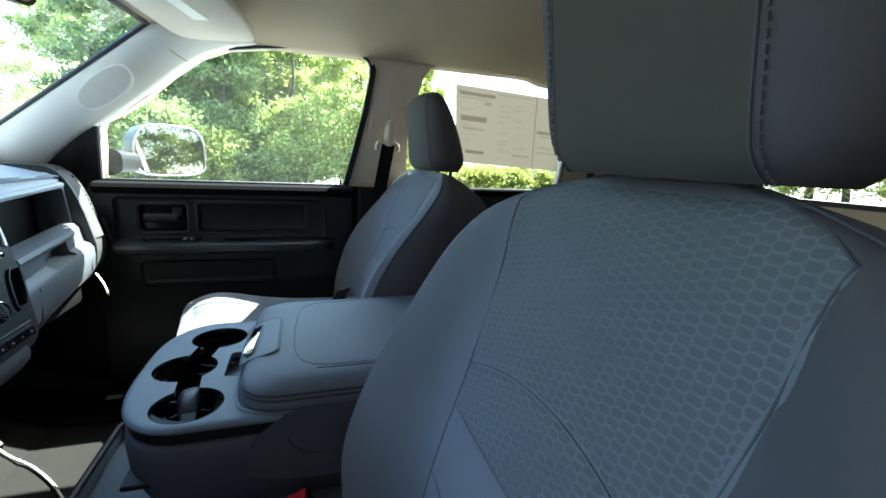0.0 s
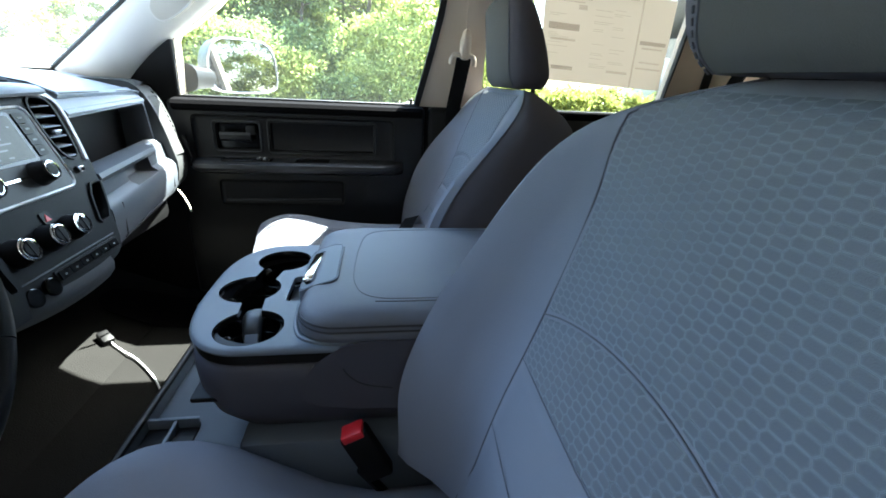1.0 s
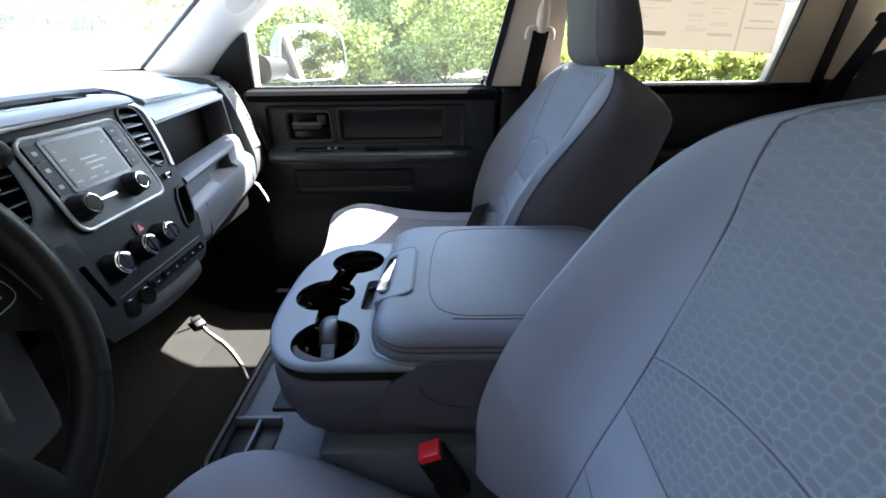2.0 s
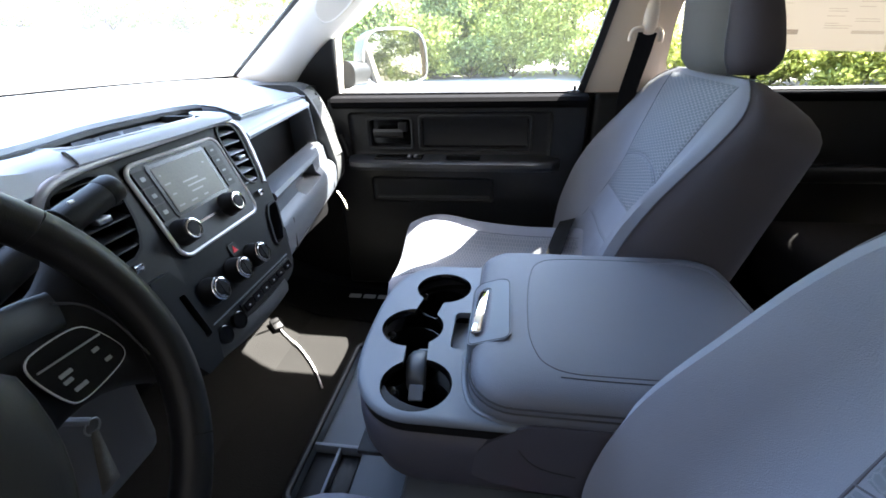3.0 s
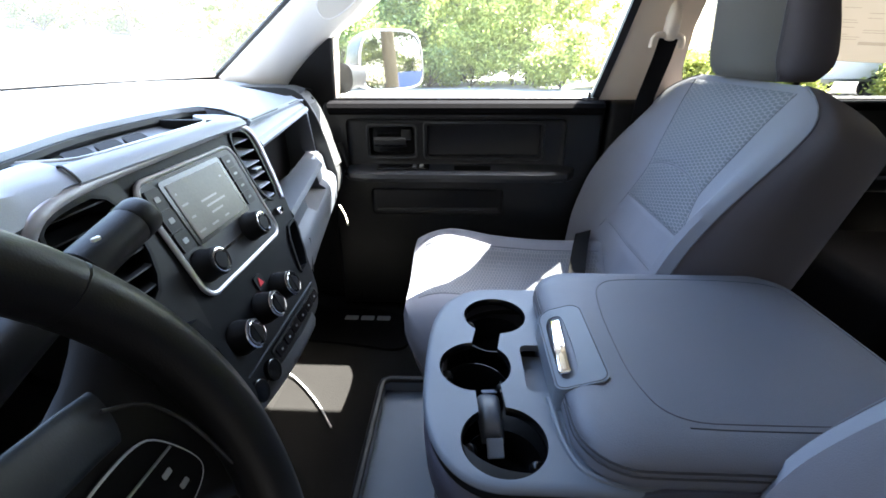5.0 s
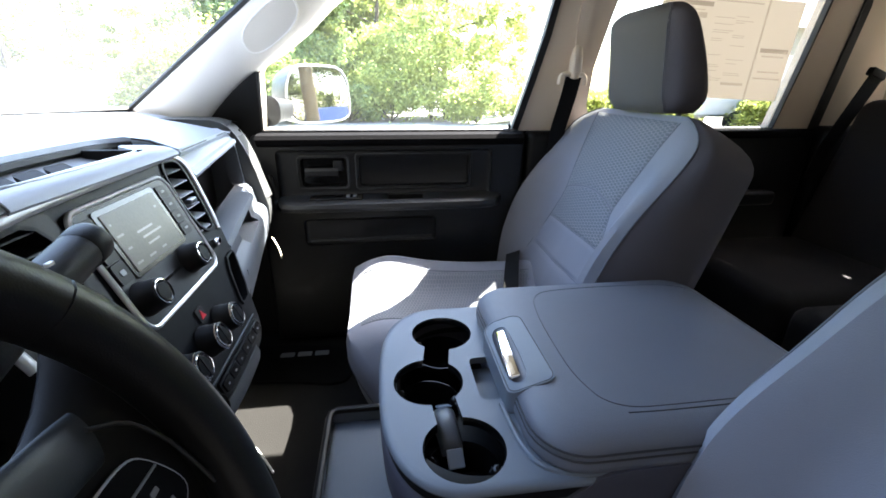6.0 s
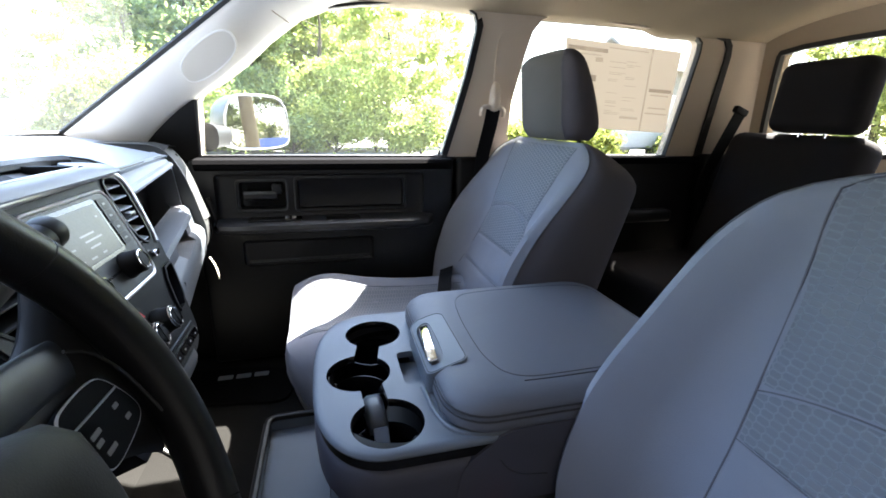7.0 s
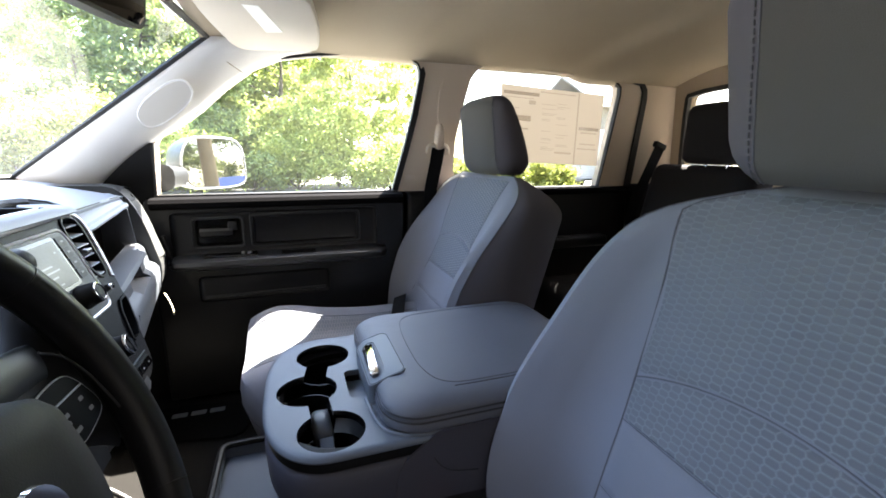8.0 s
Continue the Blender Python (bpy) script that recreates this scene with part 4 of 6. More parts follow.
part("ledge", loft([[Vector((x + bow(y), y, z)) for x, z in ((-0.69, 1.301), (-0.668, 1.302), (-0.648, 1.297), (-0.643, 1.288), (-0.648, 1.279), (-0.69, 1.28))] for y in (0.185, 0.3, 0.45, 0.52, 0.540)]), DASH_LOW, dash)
part("bin_lip", loft([[Vector((x + bow(y), y, z)) for x, z in ((-0.690, 1.4025), (-0.682, 1.4025), (-0.680, 1.408), (-0.684, 1.414), (-0.694, 1.416))] for y in (0.20, 0.35, 0.5, 0.642)]), DASH, dash)
# seam built in two runs, left out where glare would wash over it
for y0, y1 in ((0.185, 0.405), (0.50, 0.700)):
    part("fascia_seam", tube([Vector((top_rear(y)[0] + 0.001, y, top_rear(y)[1] - 0.03 * smooth(0.55, 0.72, y) ** 2 - 0.004)) for y in [y0 + (y1 - y0) * k / 12 for k in range(13)]], 0.0018, 6), SEAL, dash)
part("glove_box_seam", tube([Vector((x + bow(y), y, z)) for x, y, z in ((-0.6305, 0.22, 1.230), (-0.633, 0.22, 1.16), (-0.643, 0.23, 1.148), (-0.643, 0.60, 1.152), (-0.632, 0.61, 1.17), (-0.6305, 0.612, 1.230))], 0.0016, 6), SEAL, dash)

# outer end with its column of air slots
END = [(-0.77, 1.462), (-0.725, 1.450), (-0.697, 1.412), (-0.672, 1.345), (-0.655, 1.27), (-0.645, 1.225), (-0.655, 1.165), (-0.70, 1.128), (-0.96, 1.12), (-0.98, 1.46)]
END = [(p.x, p.y) for p in soft(END, 1)]
cap = prism(END, 0.098, lambda a, b, d: (a - 0.012 * (d / 0.098) ** 2 - 0.006, 0.652 + d, b))
end_slots = []
for k in range(9):
    f = k / 8
    end_slots.append(box(-0.012, 0.012, 0.722, 0.738, -0.0042, 0.0042, 0.0, 1, pose(-0.7165 + 0.040 * f, 0, 1.428 - 0.112 * f, 0, -20, 0)))
GRILLE = material("speckled_grille", (0.032, 0.034, 0.034), 0.8, vary=0.5, scale=60.0, bump=0.8, bump_scale=350.0)
part("end_cap", cut(cap, end_slots), [material("end_cap_plastic", (0.036, 0.038, 0.039), 0.5, spec=0.3, bump=0.3, bump_scale=800.0), BLACK], dash, "sunlit outer end of the dash with a column of air slots")
part("end_grille", loft([[Vector((-0.7115 + 0.0535 * f ** 0.8 + dx, y, 1.418 - 0.165 * f)) for y, dx in ((0.664, 0.0), (0.672, 0.0025), (0.716, 0.001), (0.720, -0.004))] for f in [k / 8 for k in range(9)]], False, False), GRILLE, dash, "grey speckled outlet panel")
# near-black sheet that paints the pillar's shade on the dash corner
part("corner_shade", loft([[Vector((x, y, z)) for y, z in ((0.655, 1.444), (0.70, 1.455), (0.748, 1.447), (0.752, 1.436))] for x in (-0.80, -0.775, -0.750, -0.727)], False, False), SEAL, dash, "shaded corner of the soft top, put in as a dark sheet")
part("end_vent_frame", tube([Vector((-0.664, 0.744, 1.300)), Vector((-0.656, 0.746, 1.262)), Vector((-0.650, 0.747, 1.232)), Vector((-0.654, 0.746, 1.205))], 0.0065, 8), BLACK, dash)

# ---- centre stack, in its own plane: a across, b down, c out ----
SO, SB, SN = Vector((-0.650, 0, 1.447)), Vector((0.37, 0, -0.929)).normalized(), Vector((0.929, 0, 0.37)).normalized()


def st(a, b, c=0.0):
    return SO + Vector((0, a, 0)) + SB * b + SN * c


def stack(outline, depth, c, holes=()):
    return prism(outline, depth, lambda a, b, d: st(a, b, c + d), holes)


STACK = [(p.x, p.y) for p in soft([(-0.222, 0.13), (-0.230, 0.04), (-0.212, 0.006), (-0.135, 0.000), (0.0, -0.002), (0.155, -0.003), (0.184, 0.010), (0.189, 0.04), (0.178, 0.10), (0.160, 0.165), (0.128, 0.245), (0.105, 0.290), (0.06, 0.304), (-0.10, 0.304), (-0.150, 0.292), (-0.172, 0.24)], 2)]
VENT_R = [(p.x, p.y) for p in soft([(0.108, 0.008), (0.148, 0.008), (0.164, 0.020), (0.156, 0.08), (0.146, 0.122), (0.108, 0.108)], 2)]
VENT_L = [(p.x, p.y) for p in soft([(-0.120, 0.016), (-0.195, 0.020), (-0.214, 0.036), (-0.208, 0.125), (-0.140, 0.125)], 2)]
POCKET = [(p.x, p.y) for p in soft([(0.120, 0.170), (0.151, 0.167), (0.153, 0.172), (0.122, 0.232), (0.094, 0.235), (0.092, 0.230)], 1)]
panel = part("control_panel", stack(STACK, 0.10, -0.10, (VENT_R, VENT_L, POCKET)), DASH_DARK, dash, "charcoal centre stack panel")
part("stack_liner", stack([(x * 0.97, y * 0.97 + 0.003) for x, y in STACK], 0.01, -0.11), BLACK, panel)
# satin frame round the stack
FRAME_GREY = material("frame_silver", (0.30, 0.30, 0.325), 0.38, metal=0.5, vary=0.03)
FRAME = soft([(-0.222, 0.115), (-0.2285, 0.050), (-0.220, 0.024), (-0.195, 0.010), (-0.135, 0.0045), (0.0, 0.002), (0.145, 0.000), (0.172, 0.006), (0.183, 0.026), (0.178, 0.060), (0.168, 0.105), (0.160, 0.126)], 2, False)
part("satin_frame", tube([st(p.x, p.y, 0.0012 + 0.0080 * smooth(0.165, 0.10, p.x) * smooth(0.04, 0.015, p.y)) for p in FRAME], 0.0060, 12, flat=0.45, up=SN), FRAME_GREY, panel, "satin silver frame")
# radio
RADIO = rounded(-0.1035, 0.0945, 0.0215, 0.1615, 0.017, 6)
radio = part("radio", stack(RADIO, 0.006, -0.001), material("radio_face", (0.020, 0.0212, 0.0235), 0.45, spec=0.25, bump=0.15, bump_scale=800.0), panel, "charcoal radio face with a small screen")
part("radio_frame", tube([st(a, b, 0.004) for a, b in RADIO], 0.0031, 8, True, up=SN), BRIGHT, radio)
part("screen_surround", stack(rounded(-0.0725, 0.0520, 0.0285, 0.1085, 0.005, 3), 0.002, 0.005), GLOSS, radio)
part("screen", stack(rounded(-0.0655, 0.0455, 0.0345, 0.1030, 0.002, 3), 0.0012, 0.0068), SCREEN, radio, "dim grey-green display with faint text bars")
for a, b, w in ((-0.060, 0.046, 0.003), (-0.061, 0.060, 0.012), (-0.058, 0.076, 0.008), (-0.060, 0.094, 0.012), (-0.028, 0.066, 0.034), (-0.024, 0.074, 0.042), (-0.022, 0.083, 0.026), (-0.034, 0.095, 0.014), (-0.004, 0.095, 0.010), (0.030, 0.050, 0.005)):
    part("text_bar", stack([(a, b), (a + w, b), (a + w, b + 0.0025), (a, b + 0.0025)], 0.0001, 0.0080), SCREEN_INK, radio, smooth=False)
for b0 in (0.0315, 0.0565, 0.0815):
    k = part("radio_button", stack(rounded(-0.0985, -0.0765, b0, b0 + 0.0235, 0.003, 3), 0.003, 0.005), BLACK, radio)
    part("button_legend", stack(rounded(-0.0915, -0.0835, b0 + 0.009, b0 + 0.015, 0.001, 1), 0.0005, 0.0081), LEGEND_DIM, radio, smooth=False)
for b0 in (0.0315, 0.0495, 0.0675, 0.0855):
    part("radio_button", stack(rounded(0.0560, 0.0775, b0, b0 + 0.017, 0.003, 3), 0.003, 0.005), BLACK, radio)
    part("button_legend", stack(rounded(0.0625, 0.0715, b0 + 0.007, b0 + 0.010, 0.001, 1), 0.0005, 0.0081), LEGEND_DIM, radio, smooth=False)
part("chrome_strip", stack([(-0.060, 0.1270), (0.012, 0.1270), (0.012, 0.1305), (-0.060, 0.1305)], 0.003, 0.004), CHROME, radio)


def knob(a, b, r, h, parent, name, ring=True):
    k = part(name, lathe([(r * 1.12, 0), (r * 1.1, h * 0.25), (r, h * 0.45), (r * 0.93, h * 0.95), (r * 0.85, h), (0, h)], SN, st(a, b, 0.002), 28), BLACK, parent)
    part("knob_ring", lathe([(r * 0.79, 0), (r * 0.795, 0.0014), (r * 0.745, 0.0016), (r * 0.73, 0)], SN, st(a, b, 0.002 + h), 28), CHROME, k)
    part("knob_face", lathe([(r * 0.6, 0), (r * 0.55, 0.0012), (0, 0.0014)], SN, st(a, b, 0.002 + h), 20), DASH_DARK, k)
    return k


knob(-0.082, 0.129, 0.018, 0.026, radio, "volume_knob")
knob(0.031, 0.128, 0.018, 0.026, radio, "tuning_knob")
for a in (-0.1005, -0.0365, 0.0185):
    k = knob(a, 0.221, 0.019, 0.024, panel, "climate_knob")
    part("knob_crescent", tube([st(a + 0.0172 * math.cos(q), 0.221 + 0.0172 * math.sin(q), 0.0255) for q in [radians(110 + 15 * j) for j in range(11)]], 0.0016, 6, flat=0.6, up=SN), CHROME, k, "chrome crescent")
    part("pointer", stack(rounded(a - 0.0016, a + 0.0016, 0.207, 0.236, 0.0012, 2), 0.0022, 0.0262), DASH_DARK, k)
    part("knob_tick", stack(rounded(a - 0.003, a + 0.003, 0.203, 0.208, 0.001, 1), 0.0006, 0.024), LEGEND, k, smooth=False)
part("hazard_button", stack(rounded(-0.021, -0.001, 0.183, 0.202, 0.003, 2), 0.003, -0.0005), BLACK, panel)
part("hazard_mark", stack([(-0.017, 0.198), (-0.005, 0.198), (-0.011, 0.187)], 0.0008, 0.0026), RED, panel, "red warning triangle", smooth=False)
part("switch_strip", stack(rounded(-0.070, 0.096, 0.267, 0.285, 0.004, 2), 0.005, -0.001), BLACK, panel)
for k in range(6):
    a = -0.066 + k * 0.0265
    part("switch", stack(rounded(a, a + 0.023, 0.270, 0.284, 0.002, 2), 0.003, 0.0035), GLOSS, panel)
    part("switch_legend", stack([(a + 0.009, 0.2765), (a + 0.013, 0.2765), (a + 0.013, 0.279), (a + 0.009, 0.279)], 0.0005, 0.0064), LEGEND_DIM, panel, smooth=False)
part("switch_trim", tube([st(-0.138, 0.262, 0.001), st(0.100, 0.262, 0.001)], 0.0012, 6), DASH_LOW, panel)
for a in (-0.125, -0.088):
    part("power_socket", lathe([(0.014, 0), (0.014, 0.006), (0.012, 0.007), (0.011, 0.003), (0, 0.003)], SN, st(a, 0.284, 0.0), 24), GLOSS, panel)
    part("socket_ring", lathe([(0.0125, 0), (0.0125, 0.0012), (0.0112, 0.0012), (0.0112, 0)], SN, st(a, 0.284, 0.0062), 24), GLOSS, panel)
part("lower_skirt", loft([[st(a, 0.296 + db - 0.7 * a * a, c) for db, c in ((0, 0.0015), (0.012, 0.001), (0.024, -0.006), (0.034, -0.022), (0.036, -0.05), (0, -0.06))] for a in [-0.165 + 0.0185 * k for k in range(13)]]), material("skirt_plastic", (0.034, 0.037, 0.043), 0.6, bump=0.25, bump_scale=800.0), panel, "dark grey lower skirt")
part("pocket_liner", stack(grow(POCKET, 0.004), 0.004, 0.0, (POCKET,)), DASH_DARK, panel)


def vent(outline, a0, a1, knob_b):
    v = part("air_vent", stack([(a * 1.0, b) for a, b in grow(outline, 0.004)], 0.006, -0.003, (outline,)), DASH_DARK, panel)
    for k in range(6):
        b = 0.018 + k * 0.018
        lo, hi = a0, a1 - (0.012 * k / 5 if a0 > 0 else 0.0)
        part("slat", box(-0.0125, 0.0125, -0.0012, 0.0012, lo, hi, 0.001, 1, Matrix.Translation(st(0, b, -0.010)) @ Matrix(((SN.x, SB.x, 0, 0), (SN.y, SB.y, 1, 0), (SN.z, SB.z, 0, 0), (0, 0, 0, 1))) @ pose(0, 0, 0, 0, 0, 28)), DASH if a0 > 0 else BLACK, v)
    m = st((a0 + a1) / 2, 0.068, -0.002)
    part("vent_tab", box(-0.006, 0.008, -0.010, 0.010, -0.004, 0.004, 0.002, 2, Matrix.Translation(m)), SILVER, v)
    part("vent_wheel", box(-0.005, 0.005, -0.007, 0.007, -0.005, 0.005, 0.002, 2, Matrix.Translation(st(0.127 if a0 > 0 else -0.172, 0.138, 0.003))), CHROME, v)


part("vent_bezel", stack([(p.x, p.y) for p in soft([(-0.218, 0.13), (-0.224, 0.05), (-0.208, 0.013), (-0.12, 0.008), (-0.106, 0.02), (-0.125, 0.22), (-0.169, 0.22)], 2)], 0.0022, -0.0002, (VENT_L,)), BLACK, panel, "black bezel round the driver side vent")
vent(VENT_R, 0.107, 0.163, 0.07)
vent(VENT_L, -0.212, -0.122, 0.07)

# rolled hood over the stack and the open tray behind it with raised letters' blocks
hood_rows = []
for k in range(31):
    y = -0.158 + 0.312 * k / 30
    r = smooth(0.085, 0.150, y)      # the roll flattens out beyond the tray
    hood_rows.append([Vector((-0.652 - 0.060 * r, y, 1.445 + 0.012 * r)), Vector((-0.6515 - 0.060 * r, y, 1.4610 + 0.0015 * r)), Vector((-0.6490 - 0.030 * r, y, 1.4640 - 0.0015 * r)), Vector((-0.6455 - 0.012 * r, y, 1.4630 - 0.0020 * r)), Vector((-0.6405 - 0.004 * r, y, 1.4585)), Vector((-0.6365, y, 1.4535)), Vector((-0.6345, y, 1.4495)), Vector((-0.6375, y, 1.4460)), Vector((-0.655, y, 1.4430))])
part("stack_hood", loft(hood_rows), DASH, dash, "blue-grey roll over the radio")
part("hood_seam", tube([r[k] + Vector((0, -0.001, 0.0003)) for r in hood_rows[:1] for k in (0, 1, 2, 3, 4, 5, 6)], 0.0012, 6), SEAL, dash)
well = []
for k in range(29):
    y = -0.156 + 0.256 * k / 28
    # rising to the rim at the driver's end
    e = smooth(-0.112, -0.136, y)
    well.append([Vector((-0.752, y, 1.430)), Vector((-0.742, y, 1.4585 + 0.005 * e)), Vector((-0.728, y, 1.4520 + 0.0115 * e)), Vector((-0.680, y, 1.4450 + 0.0185 * e)), Vector((-0.6545, y, 1.4470 + 0.0165 * e)), Vector((-0.6510, y, 1.4590 + 0.003 * e)), Vector((-0.651, y, 1.430))])
part("tray_well", loft(well), material("tray_lining", (0.050, 0.056, 0.066), 0.5, bump=0.25, bump_scale=800.0), dash, "recessed grey tray with three raised emblem blocks")
part("tray_rim", tube(soft([(-0.700, -0.146, 1.4630), (-0.672, -0.142, 1.4640), (-0.653, -0.134, 1.4640), (-0.6495, -0.11, 1.4645), (-0.6495, 0.0, 1.4645), (-0.651, 0.075, 1.4640), (-0.664, 0.094, 1.4635)], 2, False), 0.0016, 6), BRIGHT, dash)
# end wall in stack charcoal: its shade is put into the colour
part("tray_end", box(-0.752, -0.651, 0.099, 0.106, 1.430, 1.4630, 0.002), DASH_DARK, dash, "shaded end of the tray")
EMBLEM = material("emblem_grey", (0.012, 0.0125, 0.0135), 0.7, spec=0.15)
for a in (-0.112, -0.070, -0.028):
    part("emblem_block", prism(rounded(a, a + 0.034, 0, 0.024, 0.003, 2), 0.005, lambda p, q, d: (-0.674 - q * 1.15 - 0.3 * d, p + q * 0.5, 1.4462 + q * 0.40 + d)), EMBLEM, dash, smooth=False)

# driver side: hood over the dials, dial cavity, knee panel
rows_h2 = []
for k in range(41):
    y = -0.80 + 0.642 * k / 40
    c = max(0.0, 1 - abs((y + 0.50) / 0.30) ** 4)
    g = smooth(-0.300, -0.160, y)          # the end beside the stack
    xt, zt = top_rear(y)
    lip_x = -0.638 + 0.020 * c * (1 - g)
    lip_z = 1.463 + 0.026 * c * (1 - g)
    low = 1.444 - 0.018 * smooth(-0.165, -0.225, y) * (1 - smooth(-0.24, -0.30, y))
    low = low + (lip_z - 0.024 - low) * smooth(-0.24, -0.34, y)
    rows_h2.append([Vector((xt + 0.000, y, zt - 0.030)), Vector((xt + 0.0075, y, zt - 0.0125)), Vector((xt + 0.014, y, zt - 0.0095)), Vector((lip_x - 0.030, y, lip_z + 0.001 + 0.004 * g)), Vector((lip_x - 0.013, y, lip_z - 0.002 + 0.002 * g)), Vector((lip_x - 0.003, y, lip_z - 0.009)), Vector((lip_x + 0.001, y, low + 0.006)), Vector((lip_x - 0.006, y, low)), Vector((-0.72, y, min(low, 1.43)))])
part("dial_hood", loft(rows_h2), DASH, dash, "blue-grey pad over the dials")
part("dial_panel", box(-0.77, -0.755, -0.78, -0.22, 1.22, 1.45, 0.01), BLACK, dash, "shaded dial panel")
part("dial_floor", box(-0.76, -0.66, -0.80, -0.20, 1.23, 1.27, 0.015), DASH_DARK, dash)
part("knee_panel", box(-0.90, -0.655, -0.80, -0.175, 1.00, 1.235, 0.03, 3), BIN, dash)
for a in (-0.60, -0.42):
    part("dial", lathe([(0.055, 0), (0.055, 0.012), (0.05, 0.012), (0.049, 0.004), (0, 0.004)], (1, 0, 0.2), (-0.752, a, 1.36), 28), DASH_DARK, dash)
part("dash_core", box(-1.25, -0.78, -0.80, 0.68, 1.12, 1.44, 0.02), BLACK, dash)
part("under_panel", box(-1.25, -0.70, -0.78, 0.66, 1.06, 1.13, 0.02), BLACK, dash)

# switch housing between the column and the stack
sh = part("switch_housing", stack([(p.x, p.y) for p in soft([(-0.200, 0.160), (-0.137, 0.160), (-0.150, 0.30), (-0.212, 0.30)], 1)], 0.075, -0.055, (rounded(-0.166, -0.154, 0.195, 0.262, 0.003, 2),)), DASH_DARK, dash, "charcoal switch housing beside the stack")
part("housing_slot", stack(rounded(-0.168, -0.152, 0.193, 0.264, 0.003, 2), 0.004, 0.004), BLACK, sh)

# paper tag hanging from the glove box
tagp = part("hang_tag", loft([[Vector((-0.640 + 0.004 * math.sin(f * 3), 0.585 + 0.06 * f, 1.166 - 0.085 * f)), Vector((-0.640 + 0.004 * math.sin(f * 3), 0.600 + 0.06 * f, 1.160 - 0.085 * f))] for f in [k / 8 for k in range(9)]], False, False), material("tag_paper", (0.8, 0.78, 0.6), 0.7))
thicken(tagp, 0.001)
tagged(tagp, "small cream paper tag hanging under the glove box", "paper tag")

# ---- column, shift lever, wheel ----
WC, TH = Vector((-0.452, -0.499, 1.3634)), 0.396
WU, WV, WW = Vector((0, 1, 0)), Vector((-math.sin(TH), 0, math.cos(TH))), Vector((math.cos(TH), 0, math.sin(TH)))


def wh(u, v, w=0.0):
    return WC + WU * u + WV * v + WW * w


WHEEL_RIM = material("wheel_leather", (0.0050, 0.0050, 0.0058), 0.40, spec=0.22, bump=0.12, bump_scale=900.0)
HUB = material("hub_plastic", (0.0108, 0.0110, 0.0118), 0.50, spec=0.18, bump=0.08, bump_scale=900.0)
wheel = thing("steering_wheel", WC, "black four-spoke steering wheel with switch pads", "steering wheel")


def arc(a0, a1, n, R=0.1848):
    return [wh(R * math.cos(radians(a0 + (a1 - a0) * k / n)), R * math.sin(radians(a0 + (a1 - a0) * k / n))) for k in range(n + 1)]


for a0, a1, rr in ((31.7, 148, 0.0168), (-38, 31.4, 0.0170), (148.3, 218, 0.0170), (218.3, 321.7, 0.0168)):
    part("rim_section", tube(arc(a0, a1, 26), rr, 14, up=WW), WHEEL_RIM, wheel)
for sg in (1, -1):
    # side spokes broaden into the rim
    rings = []
    for f in [k / 8 for k in range(9)]:
        u = 0.055 + 0.122 * f
        hgt = 0.040 + 0.020 * (2 * f - 1) ** 2 + 0.018 * f ** 3
        rings.append([wh(sg * u, 0.006 + hgt * math.cos(t), -0.0235 - 0.004 * f + 0.014 * math.sin(t)) for t in [math.tau * k / 20 for k in range(20)]])
    sp = part("spoke", loft(rings), HUB, wheel)
    pad = [(p.x, p.y) for p in soft([(sg * 0.093, 0.006), (sg * 0.096, 0.019), (sg * 0.112, 0.021), (sg * 0.134, 0.020), (sg * 0.144, 0.014), (sg * 0.154, -0.012), (sg * 0.151, -0.022), (sg * 0.132, -0.026), (sg * 0.106, -0.028), (sg * 0.099, -0.022)], 2)]
    pd = part("switch_pad", prism(pad, 0.006, lambda a, b, d: wh(a, b, -0.008 + d)), material("pad_black", (0.0016, 0.0016, 0.0018), 0.38, spec=0.08), sp, "gloss black switch pad in a chrome rim")
    part("pad_rim", tube([wh(a, b, -0.003) for a, b in pad], 0.0011, 6, True, up=WW), BRIGHT, sp)
    part("pad_divider", tube([wh(sg * 0.097, 0.0075, -0.0015), wh(sg * 0.146, 0.005, -0.0015)], 0.0008, 6), SILVER, sp)
    for a, b, w in ((0.110, -0.004, 0.0050), (0.108, -0.0095, 0.0035), (0.112, -0.018, 0.0052), (0.136, -0.003, 0.0028), (0.139, -0.0145, 0.0028)):
        part("pad_legend", prism(rounded(sg * a - w, sg * a + w, b - 0.0016, b + 0.0016, 0.0005, 1), 0.0005, lambda p, q, d: wh(p, q, -0.0021 + d)), LEGEND_DIM, sp, smooth=False)
BEZEL = material("spoke_bezel", (0.016, 0.020, 0.025), 0.46, spec=0.45, bump=0.08, bump_scale=900.0)
for sg in (1, -1):
    part("spoke_bezel", tube([wh(sg * u, v, w) for u, v, w in ((0.045, 0.046, 0.000), (0.07, 0.045, -0.003), (0.10, 0.043, -0.006), (0.125, 0.040, -0.009), (0.140, 0.037, -0.012))], 0.0150, 16, flat=0.30, up=WW), BEZEL, wheel, "blue-black upper face of the spoke")
    part("grip_seam", tube(soft([wh(sg * u, v, w) for u, v, w in ((0.136, 0.043, -0.004), (0.152, 0.032, -0.003), (0.159, 0.016, -0.002), (0.163, 0.0, -0.001), (0.165, -0.034, 0.0))], 1, False), 0.0012, 6), SEAL, wheel)
for sg in (1, -1):
    part("lower_spoke", tube([wh(sg * 0.03, -0.07, 0.01), wh(sg * 0.045, -0.12, 0.008), wh(sg * 0.06, -0.178, 0.0)], 0.016, 10, flat=0.6, up=WW), HUB, wheel)
